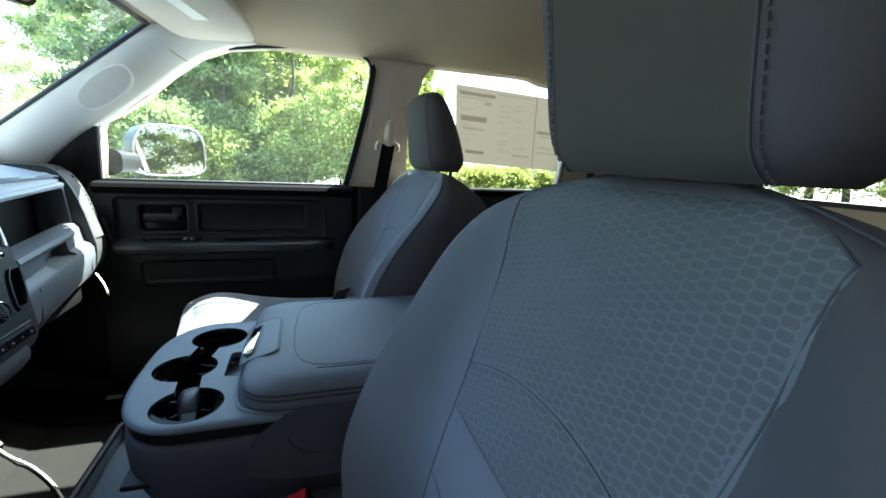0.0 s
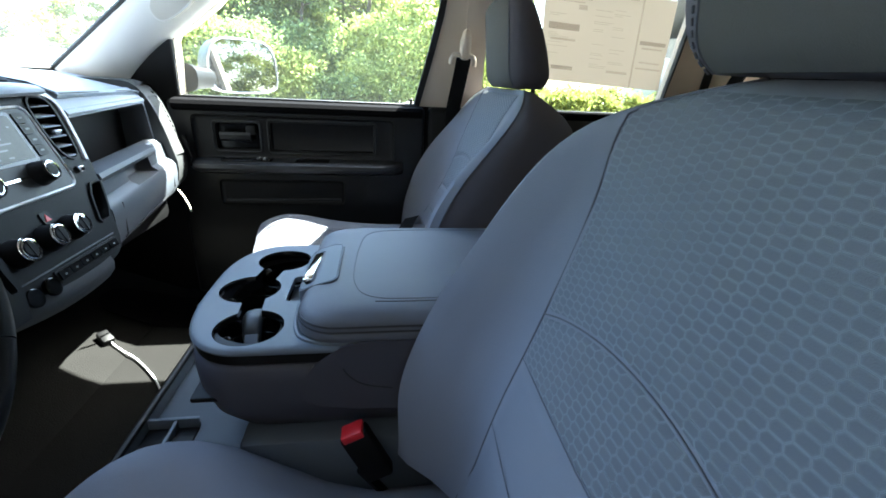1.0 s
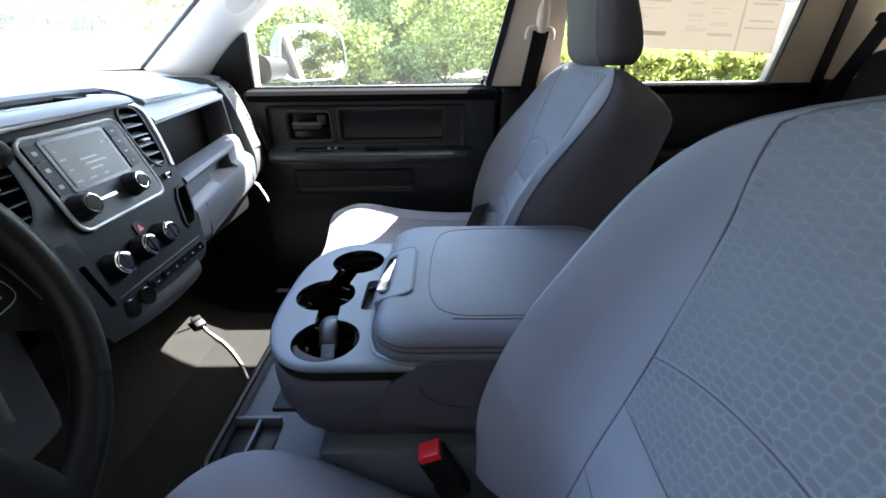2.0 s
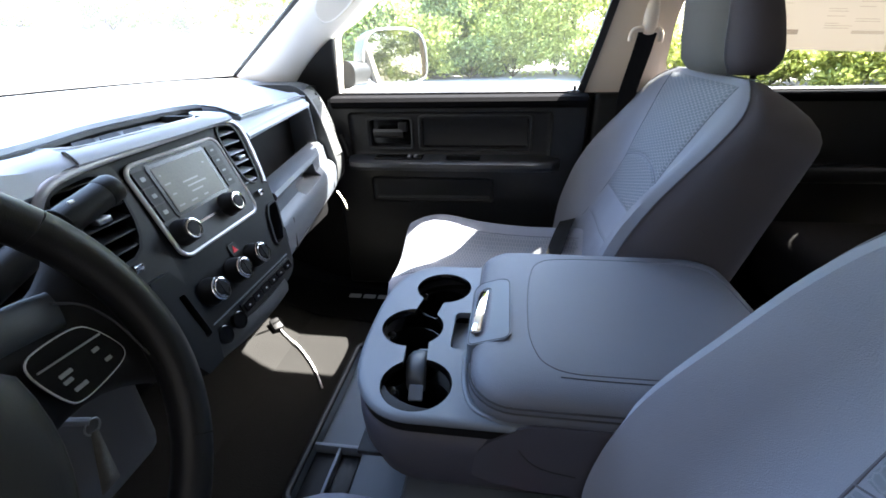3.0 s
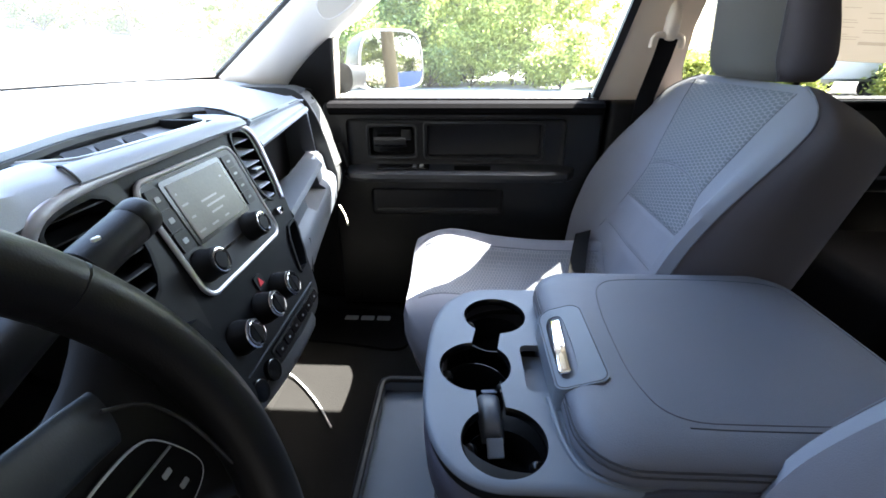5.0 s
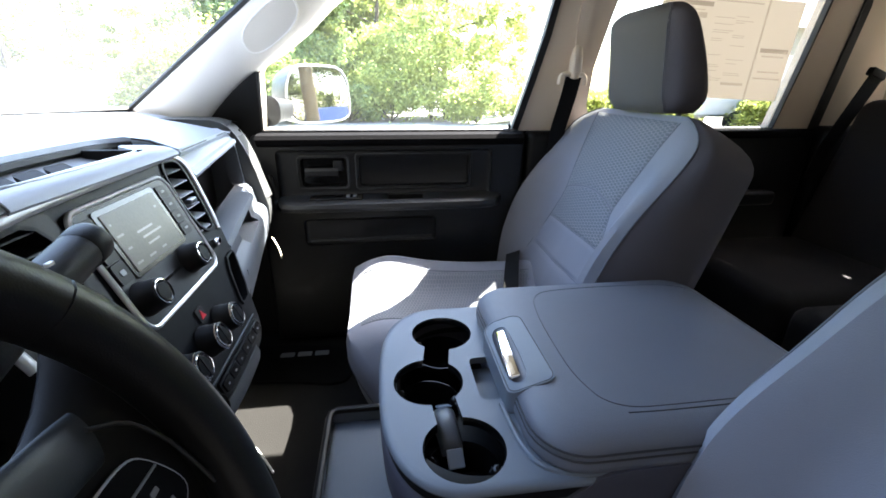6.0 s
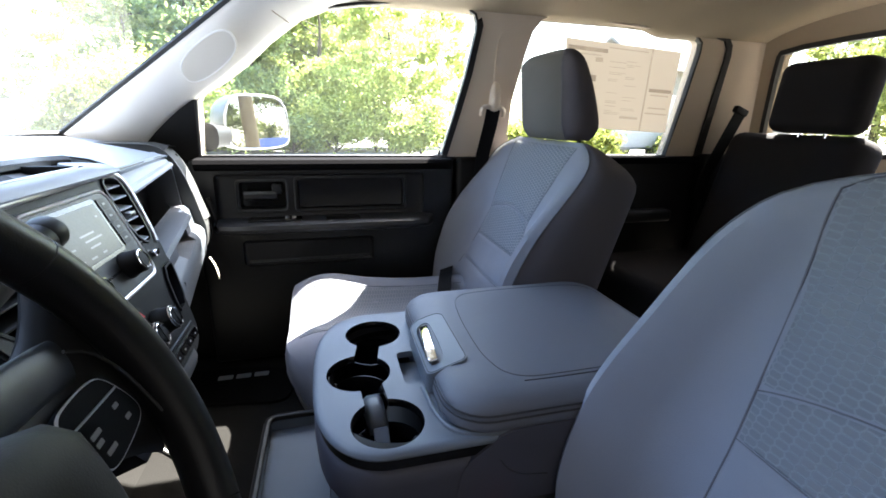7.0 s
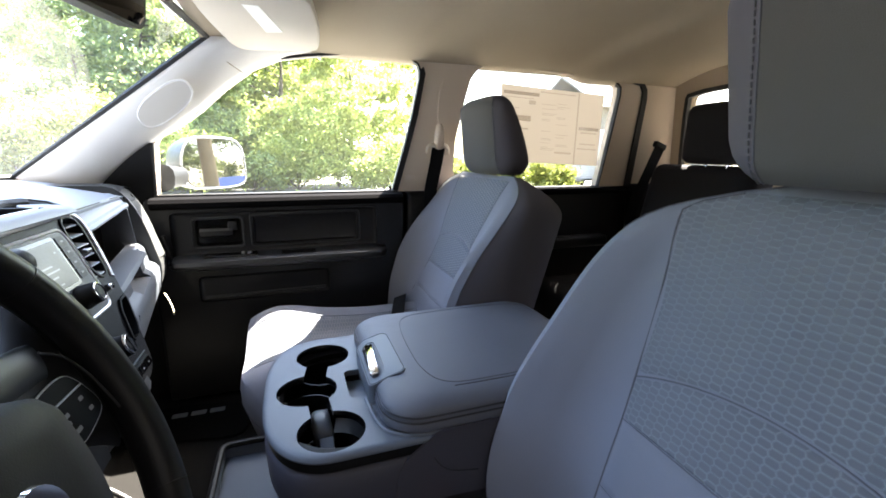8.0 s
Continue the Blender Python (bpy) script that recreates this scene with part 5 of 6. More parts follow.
hub_out = soft([(-0.082, 0.045), (0.082, 0.045), (0.078, -0.03), (0.045, -0.095), (-0.045, -0.095), (-0.078, -0.03)], 2)
rings = [[wh(p.x * k, p.y * k, w) for p in hub_out] for k, w in ((0.9, -0.03), (1.0, -0.01), (1.0, 0.014), (0.95, 0.020), (0.82, 0.027), (0.5, 0.031))]
hub = part("hub_cover", loft(rings), material("cover_plastic", (0.015, 0.015, 0.0145), 0.55, spec=0.2, bump=0.2, bump_scale=900.0), wheel, "dark grey airbag cover")
part("hub_emblem", lathe([(0.02, 0), (0.018, 0.003), (0, 0.0035)], WW, wh(0, -0.015, 0.0305), 24), CHROME, hub)

column = thing("steering_column", (-0.6, -0.49, 1.25), "black steering column shroud with stalk and shift lever", "steering column")
part("shroud", loft([[wh(0.055 * k * math.cos(t), -0.01 + 0.055 * k * math.sin(t), w) for t in [math.tau * q / 20 for q in range(20)]] for k, w in ((0.8, -0.035), (1.0, -0.05), (1.05, -0.12), (1.1, -0.26))]), BLACK, column)
SHIFT_CAP = Vector((-0.550, -0.222, 1.436))
lever = part("shift_lever", tube(soft([(-0.57, -0.44, 1.350), (-0.555, -0.38, 1.385), (-0.550, -0.29, 1.421), SHIFT_CAP], 2, False), 0.0148, 20), BLACK, column)
part("lever_tip", lathe([(0.0148, 0), (0.0153, 0.0008), (0.0155, 0.014), (0.0143, 0.0175), (0.0110, 0.0198), (0, 0.0205)], (0.0, 0.97, 0.22), SHIFT_CAP, 24), BLACK, lever)
part("lever_collar", lathe([(0.0147, 0), (0.0151, 0.0006), (0.0151, 0.0016), (0.0147, 0.002)], (0.0, 0.95, 0.3), (-0.548, -0.275, 1.427), 16), DASH_DARK, lever)
part("lever_button", box(-0.0015, 0.0015, -0.003, 0.003, -0.001, 0.0015, 0.0005, 1, Matrix.Translation((-0.5405, -0.262, 1.4435))), LEGEND, lever)
part("signal_stalk", tube(soft([wh(-0.05, 0.0, -0.06), wh(-0.10, 0.02, -0.05), wh(-0.17, 0.04, -0.04)], 1, False), 0.009, 10), DASH_DARK, column)


# leather tag that hangs from the ignition key
key = thing("key_tag", (-0.480, -0.375, 1.29), "pale worn leather tag hanging from the ignition key", "key tag")
part("key_blade", tube([(-0.520, -0.400, 1.305), (-0.490, -0.382, 1.297), (-0.478, -0.374, 1.290)], 0.0035, 8), SILVER, key, "metal key")
ring = [Vector((-0.478, -0.374 + 0.007 * math.sin(q), 1.284 + 0.007 * math.cos(q))) for q in [math.tau * k / 16 for k in range(16)]]
part("key_ring", tube(ring, 0.0009, 6, True, up=Vector((1, 0, 0))), SILVER, key)
tag_rows = [[Vector((-0.478 + 0.006 * f, -0.375 - 0.012 * f + e * (0.003 + 0.006 * f), 1.279 - 0.052 * f)) for e in (-1, 1)] for f in [k / 6 for k in range(7)]]
leaf = part("leather_strip", loft(tag_rows, False, False), material("tag_leather", (0.060, 0.056, 0.048), 0.6, bump=0.4, bump_scale=500.0, vary=0.3), key)
thicken(leaf, 0.0016)


# ---- passenger door trim ----
# lighter door plastic: highlights on the raised edges put into its colour
RIDGE = material("ridge_lit_plastic", (0.017, 0.018, 0.021), 0.38, spec=0.5, bump=0.25, bump_scale=700.0)
door = thing("door_1", (-0.3, 0.83, 0.75), "black moulded passenger door panel with armrest and storage recess", "door", kind="structure")
slab = box(-0.72, 0.105, 0.795, 0.862, 0.72, 1.405, 0.012, 3)
big = box(-0.655, 0.0, 0.70, 0.812, 1.215, 1.362, 0.016, 3)
handle_cut = box(-0.590, -0.452, 0.70, 0.845, 1.248, 1.335, 0.010, 2)
bin_c = box(-0.415, -0.070, 0.70, 0.835, 1.246, 1.342, 0.010, 2)
low = box(-0.595, -0.175, 0.70, 0.808, 1.06, 1.150, 0.016, 3)
part("door_slab", cut(slab, [big, handle_cut, bin_c, low]), [DOOR_TRIM, DOOR_TRIM], door)
LEDGE = material("ledge_plastic", (0.0050, 0.0050, 0.0058), 0.9, spec=0.03, bump=0.2, bump_scale=700.0)
part("window_ledge", loft([[Vector((x, y, z)) for y, z in ((0.795, 1.372), (0.780, 1.380), (0.776, 1.394), (0.784, 1.405), (0.806, 1.411), (0.835, 1.410), (0.835, 1.372))] for x in (-0.70, -0.5, -0.25, 0.0, 0.095)]), LEDGE, door)
part("window_wiper_strip", box(-0.69, 0.075, 0.812, 0.832, 1.404, 1.418, 0.004, 2), SEAL, door)
arm_sec = ((0.80, 1.226), (0.728, 1.222), (0.714, 1.215), (0.711, 1.204), (0.718, 1.192), (0.80, 1.168))
arm = loft([[Vector((x, 0.80 - (0.80 - y) * k, 1.20 + (z - 1.20) * (0.6 + 0.4 * k))) for y, z in arm_sec] for x, k in ((-0.665, 0.35), (-0.64, 0.85), (-0.60, 1.0), (-0.3, 1.0), (-0.06, 1.0), (0.0, 0.8), (0.03, 0.3))])
part("armrest", cut(arm, [box(-0.330, -0.220, 0.738, 0.782, 1.20, 1.25, 0.003, 1)]), [RIDGE, BLACK], door)
sw = part("switch_plate", box(-0.560, -0.405, 0.738, 0.792, 1.2215, 1.2275, 0.0015, 1), GLOSS, door)
for x in (-0.428, -0.448):
    part("window_switch", box(x - 0.006, x + 0.006, 0.752, 0.772, 1.226, 1.2325, 0.002, 1), SILVER, sw)
part("door_pull", loft([[Vector((x, y, z)) for y, z in ((0.815, 1.276), (0.803, 1.284), (0.800, 1.298), (0.806, 1.306), (0.818, 1.300))] for x in (-0.575, -0.53, -0.478)]), RIDGE, door, "dark inner door handle in its recess")
part("handle_bowl", box(-0.5895, -0.4525, 0.838, 0.8435, 1.249, 1.334, 0.001, 1), GLOSS, door)
part("lock_lever", box(-0.492, -0.462, 0.805, 0.825, 1.296, 1.328, 0.005, 2), DOOR_TRIM, door)
part("recess_frame", tube([Vector((x, 0.811, z)) for x, z in rounded(-0.596, -0.446, 1.242, 1.341, 0.012)], 0.0036, 8, True, up=Vector((0, 1, 0))), RIDGE, door)
part("recess_frame", tube([Vector((x, 0.811, z)) for x, z in rounded(-0.422, -0.063, 1.239, 1.349, 0.012)], 0.0036, 8, True, up=Vector((0, 1, 0))), RIDGE, door)
part("pocket_lip", tube([Vector((-0.58, 0.806, 1.075)), Vector((-0.19, 0.806, 1.078))], 0.005, 8), RIDGE, door)
part("lock_knob", lathe([(0.0045, 0), (0.0045, 0.02), (0.0035, 0.024), (0, 0.025)], (0, 0, 1), (0.058, 0.822, 1.408), 10), BLACK, door)
part("lock_knob_base", box(0.040, 0.085, 0.808, 0.836, 1.404, 1.414, 0.004, 2), BLACK, door)
# black corner piece ahead of the door glass
part("mirror_sail", prism([(-0.684, 1.40), (-0.668, 1.575), (-0.70, 1.575), (-0.745, 1.545), (-0.79, 1.50), (-0.84, 1.44), (-0.87, 1.40)], 0.012, wall_place(1, -0.004)), BLACK, door)
part("sail_edge", tube([Vector((-0.686, side_y(1.405) - 0.004, 1.405)), Vector((-0.670, side_y(1.575) - 0.004, 1.575))], 0.004, 6), SEAL, door)

# lower pillar trim and rear door trim
tagged(part("centre_pillar_lower", box(0.115, 0.262, 0.792, 0.865, 0.72, 1.41, 0.02, 3), BLACK), "black lower trim of the centre pillar", "pillar trim", kind="structure")
rdoor = thing("door_2", (0.7, 0.83, 0.75), "black rear passenger door panel", "door", kind="structure")
part("door_slab", box(0.272, 1.13, 0.795, 0.862, 0.72, 1.405, 0.012, 3), DOOR_TRIM, rdoor)
part("window_ledge", box(0.275, 1.125, 0.780, 0.835, 1.385, 1.411, 0.010, 3), LEDGE, rdoor)
part("armrest", box(0.40, 1.0, 0.745, 0.80, 1.16, 1.21, 0.015, 3), DOOR_TRIM, rdoor)
part("door_gap_seal", prism([(1.132, 1.41), (1.166, 1.41), (1.146, 1.775), (1.136, 1.812), (1.112, 1.836), (1.02, 1.848), (1.02, 1.838), (1.098, 1.824), (1.117, 1.800), (1.122, 1.76)], 0.012, wall_place(1, 0.004)), SEAL, rdoor)
# the quarter trim behind the rear door
tagged(part("rear_pillar_lower", box(1.14, 1.42, 0.76, 0.865, 0.72, 1.42, 0.02, 3), BLACK), "black lower trim beside the rear bench", "pillar trim", kind="structure")

# ---- belts ----
fb = thing("seat_belt", (0.19, 0.76, 1.56), "black front seat belt through a beige shoulder guide", "seat belt", "seat belts")
part("guide_cover", lathe([(0.0, 0), (0.013, 0.003), (0.0185, 0.018), (0.018, 0.055), (0.013, 0.082), (0.006, 0.091), (0, 0.092)], (0.06, 0.06, 1), (0.222, 0.750, 1.562), 20), PILLAR, fb)
part("guide_loop", tube(soft([(0.180, 0.748, 1.548), (0.180, 0.748, 1.566), (0.188, 0.748, 1.578), (0.222, 0.748, 1.576), (0.250, 0.748, 1.574), (0.256, 0.748, 1.562), (0.254, 0.748, 1.545)], 1, False), 0.0075, 10, up=Vector((0, 1, 0))), PILLAR, fb)
strap = [Vector((0.222, 0.748, 1.575)), Vector((0.214, 0.752, 1.52)), Vector((0.200, 0.775, 1.42)), Vector((0.192, 0.782, 1.25)), Vector((0.19, 0.785, 0.95))]
part("webbing", loft([[p + Vector((dx, dy, 0)) for dx, dy in ((-0.024, 0), (0.024, 0), (0.024, 0.003), (-0.024, 0.003))] for p in strap]), BELT, fb)
part("height_track", prism([(p.x, p.y) for p in soft([(0.236, 1.60), (0.225, 1.72), (0.232, 1.80), (0.262, 1.80), (0.272, 1.72), (0.265, 1.60)], 2)], 0.010, wall_place(1, 0.005)), PILLAR, fb)
rb = thing("seat_belt", (1.22, 0.73, 1.58), "black rear shoulder belt hanging from the rear pillar", "seat belt", "seat belts")
part("guide_cover", box(-0.03, 0.03, -0.012, 0.012, -0.012, 0.014, 0.006, 2, pose(1.225, 0.742, 1.585, 0, 20, 0)), BLACK, rb)
strap = [Vector((1.222, 0.735, 1.58)), Vector((1.17, 0.738, 1.46)), Vector((1.12, 0.742, 1.345)), Vector((1.10, 0.742, 1.25))]
part("webbing", loft([[p + Vector((dx, 0, dz)) + Vector((0, dy, 0)) for dx, dz, dy in ((-0.024, 0.010, 0), (0.024, -0.010, 0), (0.024, -0.010, 0.003), (-0.024, 0.010, 0.003))] for p in strap]), BELT, rb)
cb = thing("lap_belt", (0.02, 0.30, 1.0), "black lap belt lying in the gap of the passenger seat", "seat belt")
lap = [Vector((0.060, 0.70, 1.040)), Vector((0.040, 0.64, 1.034)), Vector((0.018, 0.57, 1.018)), Vector((-0.002, 0.50, 1.000)), Vector((-0.025, 0.44, 1.002)), Vector((-0.045, 0.385, 1.012))]
part("webbing", loft([[p + Vector((dx, dx * 0.3, dz)) for dx, dz in ((-0.024, 0.0), (0.0, 0.003), (0.024, 0.008), (0.024, 0.011), (0.0, 0.007), (-0.024, 0.004))] for p in lap]), BELT, cb)
part("tongue_cover", box(-0.024, 0.024, -0.030, 0.030, -0.007, 0.007, 0.005, 2, pose(-0.052, 0.365, 1.022, 8, 14, 16)), BLACK, cb, "black belt tongue cover")
part("tongue_blade", box(-0.014, 0.014, -0.022, 0.022, -0.0012, 0.0012, 0.0008, 1, pose(-0.062, 0.322, 1.018, 8, 14, 16)), SILVER, cb, "grey metal blade")

# ---- overhead ----
vis = thing("sun_visor", (-0.3, 0.47, 1.86), "beige sun visor folded up with a white label", "sun visor")
VISOR = soft([(-0.44, 0.10), (-0.24, 0.10), (-0.205, 0.30), (-0.190, 0.50), (-0.194, 0.565), (-0.235, 0.595), (-0.36, 0.662), (-0.405, 0.655), (-0.425, 0.50), (-0.445, 0.30)], 2)
vc = Vector((-0.32, 0.38))
part("visor_board", loft([[Vector((vc.x + (p.x - vc.x) * k, vc.y + (p.y - vc.y) * k, 1.838 + d - 0.05 * (p.x + 0.32))) for p in VISOR] for k, d in ((0.955, -0.013), (0.98, -0.0115), (0.996, -0.007), (1.0, 0.0), (0.985, 0.007), (0.955, 0.008))]), material("visor_vinyl", (0.60, 0.55, 0.47), 0.7, bump=0.4, bump_scale=500.0, vary=0.05), vis)
part("visor_label", prism([(-0.352, 0.235), (-0.322, 0.228), (-0.280, 0.400), (-0.316, 0.420)], 0.0008, lambda a, b, d: (a, b, 1.8243 - 0.05 * (a + 0.32) - d)), material("white_label", (0.85, 0.85, 0.83), 0.5), vis, "white label")
part("visor_rod", tube([(-0.395, 0.645, 1.838), (-0.400, 0.685, 1.842)], 0.006, 8), LINER, vis)
rv = thing("rear_view_mirror", (-0.62, 0.03, 1.80), "black rear-view mirror hanging from the windshield", "mirror")
m = Matrix.Translation((-0.515, 0.0, 1.772)) @ pose(0, 0, 0, 0, 8, -14)
part("housing", prism(rounded(-0.125, 0.125, -0.036, 0.036, 0.022, 6), 0.03, lambda a, b, d: m @ Vector((-d, a, b))), BLACK, rv)
part("mirror_glass", prism(rounded(-0.118, 0.118, -0.030, 0.030, 0.018, 6), 0.001, lambda a, b, d: m @ Vector((d, a, b))), material("dimmed_mirror", (0.10, 0.095, 0.09), 0.03, metal=1.0, vary=0.02), rv, smooth=False)
part("stem", tube([m @ Vector((-0.03, -0.02, 0.01)), Vector((-0.66, 0.0, 1.815))], 0.009, 8), BLACK, rv)

# oval recess on the windshield pillar: a plate with its shade in the colour
oval = [Vector((-0.594 + 0.082 * spow(math.cos(a), 0.8) * 0.82 - 0.040 * spow(math.sin(a), 0.8) * 0.40, 0, 1.677 + 0.082 * spow(math.cos(a), 0.8) * 0.57 + 0.040 * spow(math.sin(a), 0.8) * 0.80)) for a in [math.tau * k / 40 for k in range(40)]]
place_o = lambda a, b, d: (a, 0.661 - 0.35 * (a + 0.594) * 0.35 - 0.25 * (b - 1.677) + d, b)
ob_ = part("oval_plate", prism([(p.x, p.z) for p in oval], 0.02, place_o), material("recess_tone", (0.54, 0.52, 0.48), 0.9, bump=0.5, bump_scale=500.0, vary=0.06, spec=0.1), cover_r, "oval plate toned darker to stand in for a shallow recess")
part("rim", tube([Vector(place_o(p.x, p.z, 0.002)) for p in oval], 0.0030, 8, True, up=Vector((0, 1, 0))), PILLAR_GREY, ob_)
part("pillar_joint", tube([Vector((-0.482, 0.680, 1.831)), Vector((-0.440, 0.682, 1.803)), Vector((-0.392, 0.684, 1.771))], 0.0014, 6), LINER, cover_r)

# ---- window sticker on the rear door glass, seen from behind ----


def paper_material(name, tone):
    """Paper with daylight behind it."""
    m = material(name, tone, 0.8, vary=0.05, scale=4.0)
    n, l = m.node_tree.nodes, m.node_tree.links
    tr = n.new("ShaderNodeBsdfTranslucent")
    tr.inputs[0].default_value = (*[c * 0.78 for c in tone], 1)
    mx = n.new("ShaderNodeMixShader")
    mx.inputs[0].default_value = 0.6
    l.new(n["Principled BSDF"].outputs[0], mx.inputs[1])
    l.new(tr.outputs[0], mx.inputs[2])
    l.new(mx.outputs[0], n["Material Output"].inputs[0])
    return m


PAPER = paper_material("sticker_paper", (0.58, 0.545, 0.50))


def ink_material(name, clear):
    """Faint print that shows through the paper."""
    m = bpy.data.materials.new(name)
    m.use_nodes = True
    n, l = m.node_tree.nodes, m.node_tree.links
    t = n.new("ShaderNodeBsdfTransparent")
    t.inputs[0].default_value = (*clear, 1)
    l.new(t.outputs[0], n["Material Output"].inputs[0])
    return m


INK = ink_material("show_through_ink", (0.80, 0.78, 0.77))
INK_PALE = ink_material("pale_show_through", (0.90, 0.885, 0.875))
stk = thing("window_sticker", (0.72, 0.84, 1.6), "large paper price sheet stuck on the rear door glass", "window sticker")


def sheet(a, b):
    """a along the sheet, b up it, both in metres; it hangs slightly aslant."""
    return 0.478 + a + 0.03 * b / 0.26, 1.805 - 0.045 * a - b


def sheet_quad(a0, a1, b0, b1):
    return [sheet(a0, b0), sheet(a1, b0), sheet(a1, b1), sheet(a0, b1)]


part("paper", prism(sheet_quad(0, 0.47, 0, 0.285), 0.0006, wall_place(1, 0.0325)), PAPER, stk, smooth=False)
random.seed(5)
bars = [(0.01, 0.165, 0.02, 0.032, INK), (0.02, 0.13, 0.105, 0.125, INK), (0.03, 0.12, 0.150, 0.157, INK_PALE), (0.04, 0.12, 0.235, 0.247, INK), (0.25, 0.33, 0.235, 0.243, INK_PALE), (0.02, 0.14, 0.040, 0.043, INK_PALE), (0.12, 0.15, 0.048, 0.062, INK_PALE), (0.345, 0.352, 0.0, 0.285, INK_PALE), (0.36, 0.46, 0.13, 0.142, INK), (0.37, 0.45, 0.15, 0.155, INK_PALE), (0.37, 0.45, 0.195, 0.20, INK_PALE), (0.36, 0.46, 0.215, 0.22, INK_PALE), (0.17, 0.33, 0.012, 0.016, INK_PALE)]
for k in range(34):
    a = random.choice((0.02, 0.18, 0.25))
    b = 0.05 + 0.0056 * k
    bars.append((a, a + random.uniform(0.03, 0.075), b, b + 0.0018, INK_PALE))
for a0, a1, b0, b1, mt in bars:
    part("text_bar", prism(sheet_quad(a0, a1, b0, b1), 0.0004, wall_place(1, 0.0320)), mt, stk, smooth=False)

# ---- door mirror outside ----
SHELL = material("mirror_shell_grey", (0.016, 0.0165, 0.0175), 0.35, metal=0.1, vary=0.05)
MIRROR = material("mirror_silver", (0.17, 0.172, 0.172), 0.02, metal=1.0, vary=0.01)
mir = thing("door_mirror", (-0.6, 1.0, 1.45), "chrome-rimmed outside mirror on a black arm", "mirror")
ma, mb = Vector((-0.640, 0.985)), Vector((-0.462, 1.205))
mu = Vector((mb.x - ma.x, mb.y - ma.y, 0)).normalized()
mnn = Vector((mu.y, -mu.x, 0))
mw = (mb - ma).length


def mp(a, b, d):
    return Vector((ma.x, ma.y, 1.512)) + mu * a + Vector((0, 0, b)) + mnn * d


MOUT = [(p.x, p.y) for p in soft([(-0.015, -0.085), (0.0, 0.085), (mw * 0.5, 0.093), (mw - 0.015, 0.083), (mw, -0.06), (mw - 0.03, -0.092), (mw * 0.4, -0.094)], 2)]
rings = [[mp(mw / 2 + (a - mw / 2) * k, b * k, d) for a, b in MOUT] for k, d in ((0.5, -0.12), (0.8, -0.10), (0.97, -0.05), (1.02, 0.0), (1.03, 0.008), (0.985, 0.010), (0.94, 0.004))]
part("shell", loft(rings), SHELL, mir)
part("mirror_rim", tube([mp(mw / 2 + (a - mw / 2) * 1.0, b * 1.0, 0.010) for a, b in MOUT], 0.0040, 8, True, up=mnn), SILVER, mir, "satin chrome rim")
part("mirror_glass", prism([(mw / 2 + (a - mw / 2) * 0.95, b * 0.95) for a, b in MOUT], 0.001, lambda a, b, d: mp(a, b, 0.010 - 0.05 * b + d)), MIRROR, mir, smooth=False)
part("spotter_glass", prism(rounded(mw * 0.80, mw * 0.93, -0.045, 0.055, 0.02, 4), 0.001, lambda a, b, d: mp(a, b, 0.0115 - 0.05 * b + d)), MIRROR, mir, smooth=False)
part("arm", loft([[Vector((-0.69 + 0.045 * k * spow(math.cos(q), 0.7) + 0.25 * (y - 0.88), y, 1.468 + 0.038 * k * spow(math.sin(q), 0.7))) for q in [math.tau * j / 16 for j in range(16)]] for y, k in ((0.87, 1.2), (0.92, 1.0), (0.98, 0.95), (1.03, 0.9))]), BLACK, mir)
tagged(part("door_skin_top", box(-1.35, 1.44, 0.872, 0.985, 1.33, 1.395, 0.03, 3), PAINT), "painted outer shoulder of the passenger doors", "body side", kind="structure")

# ---- floor things ----
fm = thing("floor_mat", (-0.7, 0.55, 0.70), "black carpet floor mat with grey emblem blocks", "floor mat")
part("mat_sheet", prism([(p.x, p.y) for p in soft([(-0.98, 0.60), (-0.80, 0.588), (-0.62, 0.572), (-0.50, 0.545), (-0.46, 0.58), (-0.46, 0.76), (-0.95, 0.78)], 2)], 0.008, lambda a, b, d: (a, b, 0.703 + d + 0.41 * max(0, -0.79 - a))), MAT_RUBBER, fm)
for k in range(3):
    part("emblem_block", prism(rounded(-0.700 + 0.055 * k, -0.655 + 0.055 * k, 0.700, 0.725, 0.004, 2), 0.0015, lambda a, b, d: (a, b, 0.7105 + d)), LEGEND_DIM, fm, smooth=False)
cable = part("carpet_cable", tube(soft([(-0.875, 0.490, 0.742), (-0.845, 0.462, 0.725), (-0.80, 0.436, 0.709), (-0.76, 0.412, 0.706), (-0.673, 0.324, 0.706), (-0.62, 0.25, 0.706)], 2, False), 0.0026, 8), LEGEND)
tagged(cable, "pale cable lying on the sunlit carpet", "cable")
plug = part("connector_plug", box(-0.022, 0.022, -0.015, 0.015, 0.0, 0.024, 0.004, 2, pose(-0.868, 0.474, 0.7275, 0, 22, -38)), BLACK)
tagged(plug, "small black connector plug on the carpet", "plug")


# ---- outside ----
def ground_z(x, y):
    return 0.12 * max(0.0, -x - 6.0) + (0.05 * max(0.0, y - 18.0) if x < -6.0 else 0.0)

ASPHALT = material("asphalt", (0.20, 0.196, 0.188), 0.9, bump=0.8, bump_scale=60.0, vary=0.2, scale=0.6)
bm = bmesh.new()
xs = [-900, -300, -120, -60, -30, -15, -6.01, -6, 5, 15, 40, 120, 400, 900]
ys = [-900, -200, -50, -10, 0, 10, 20, 40, 80, 200, 900]
vv = [[bm.verts.new((x, y, ground_z(max(x, -60), y))) for y in ys] for x in xs]
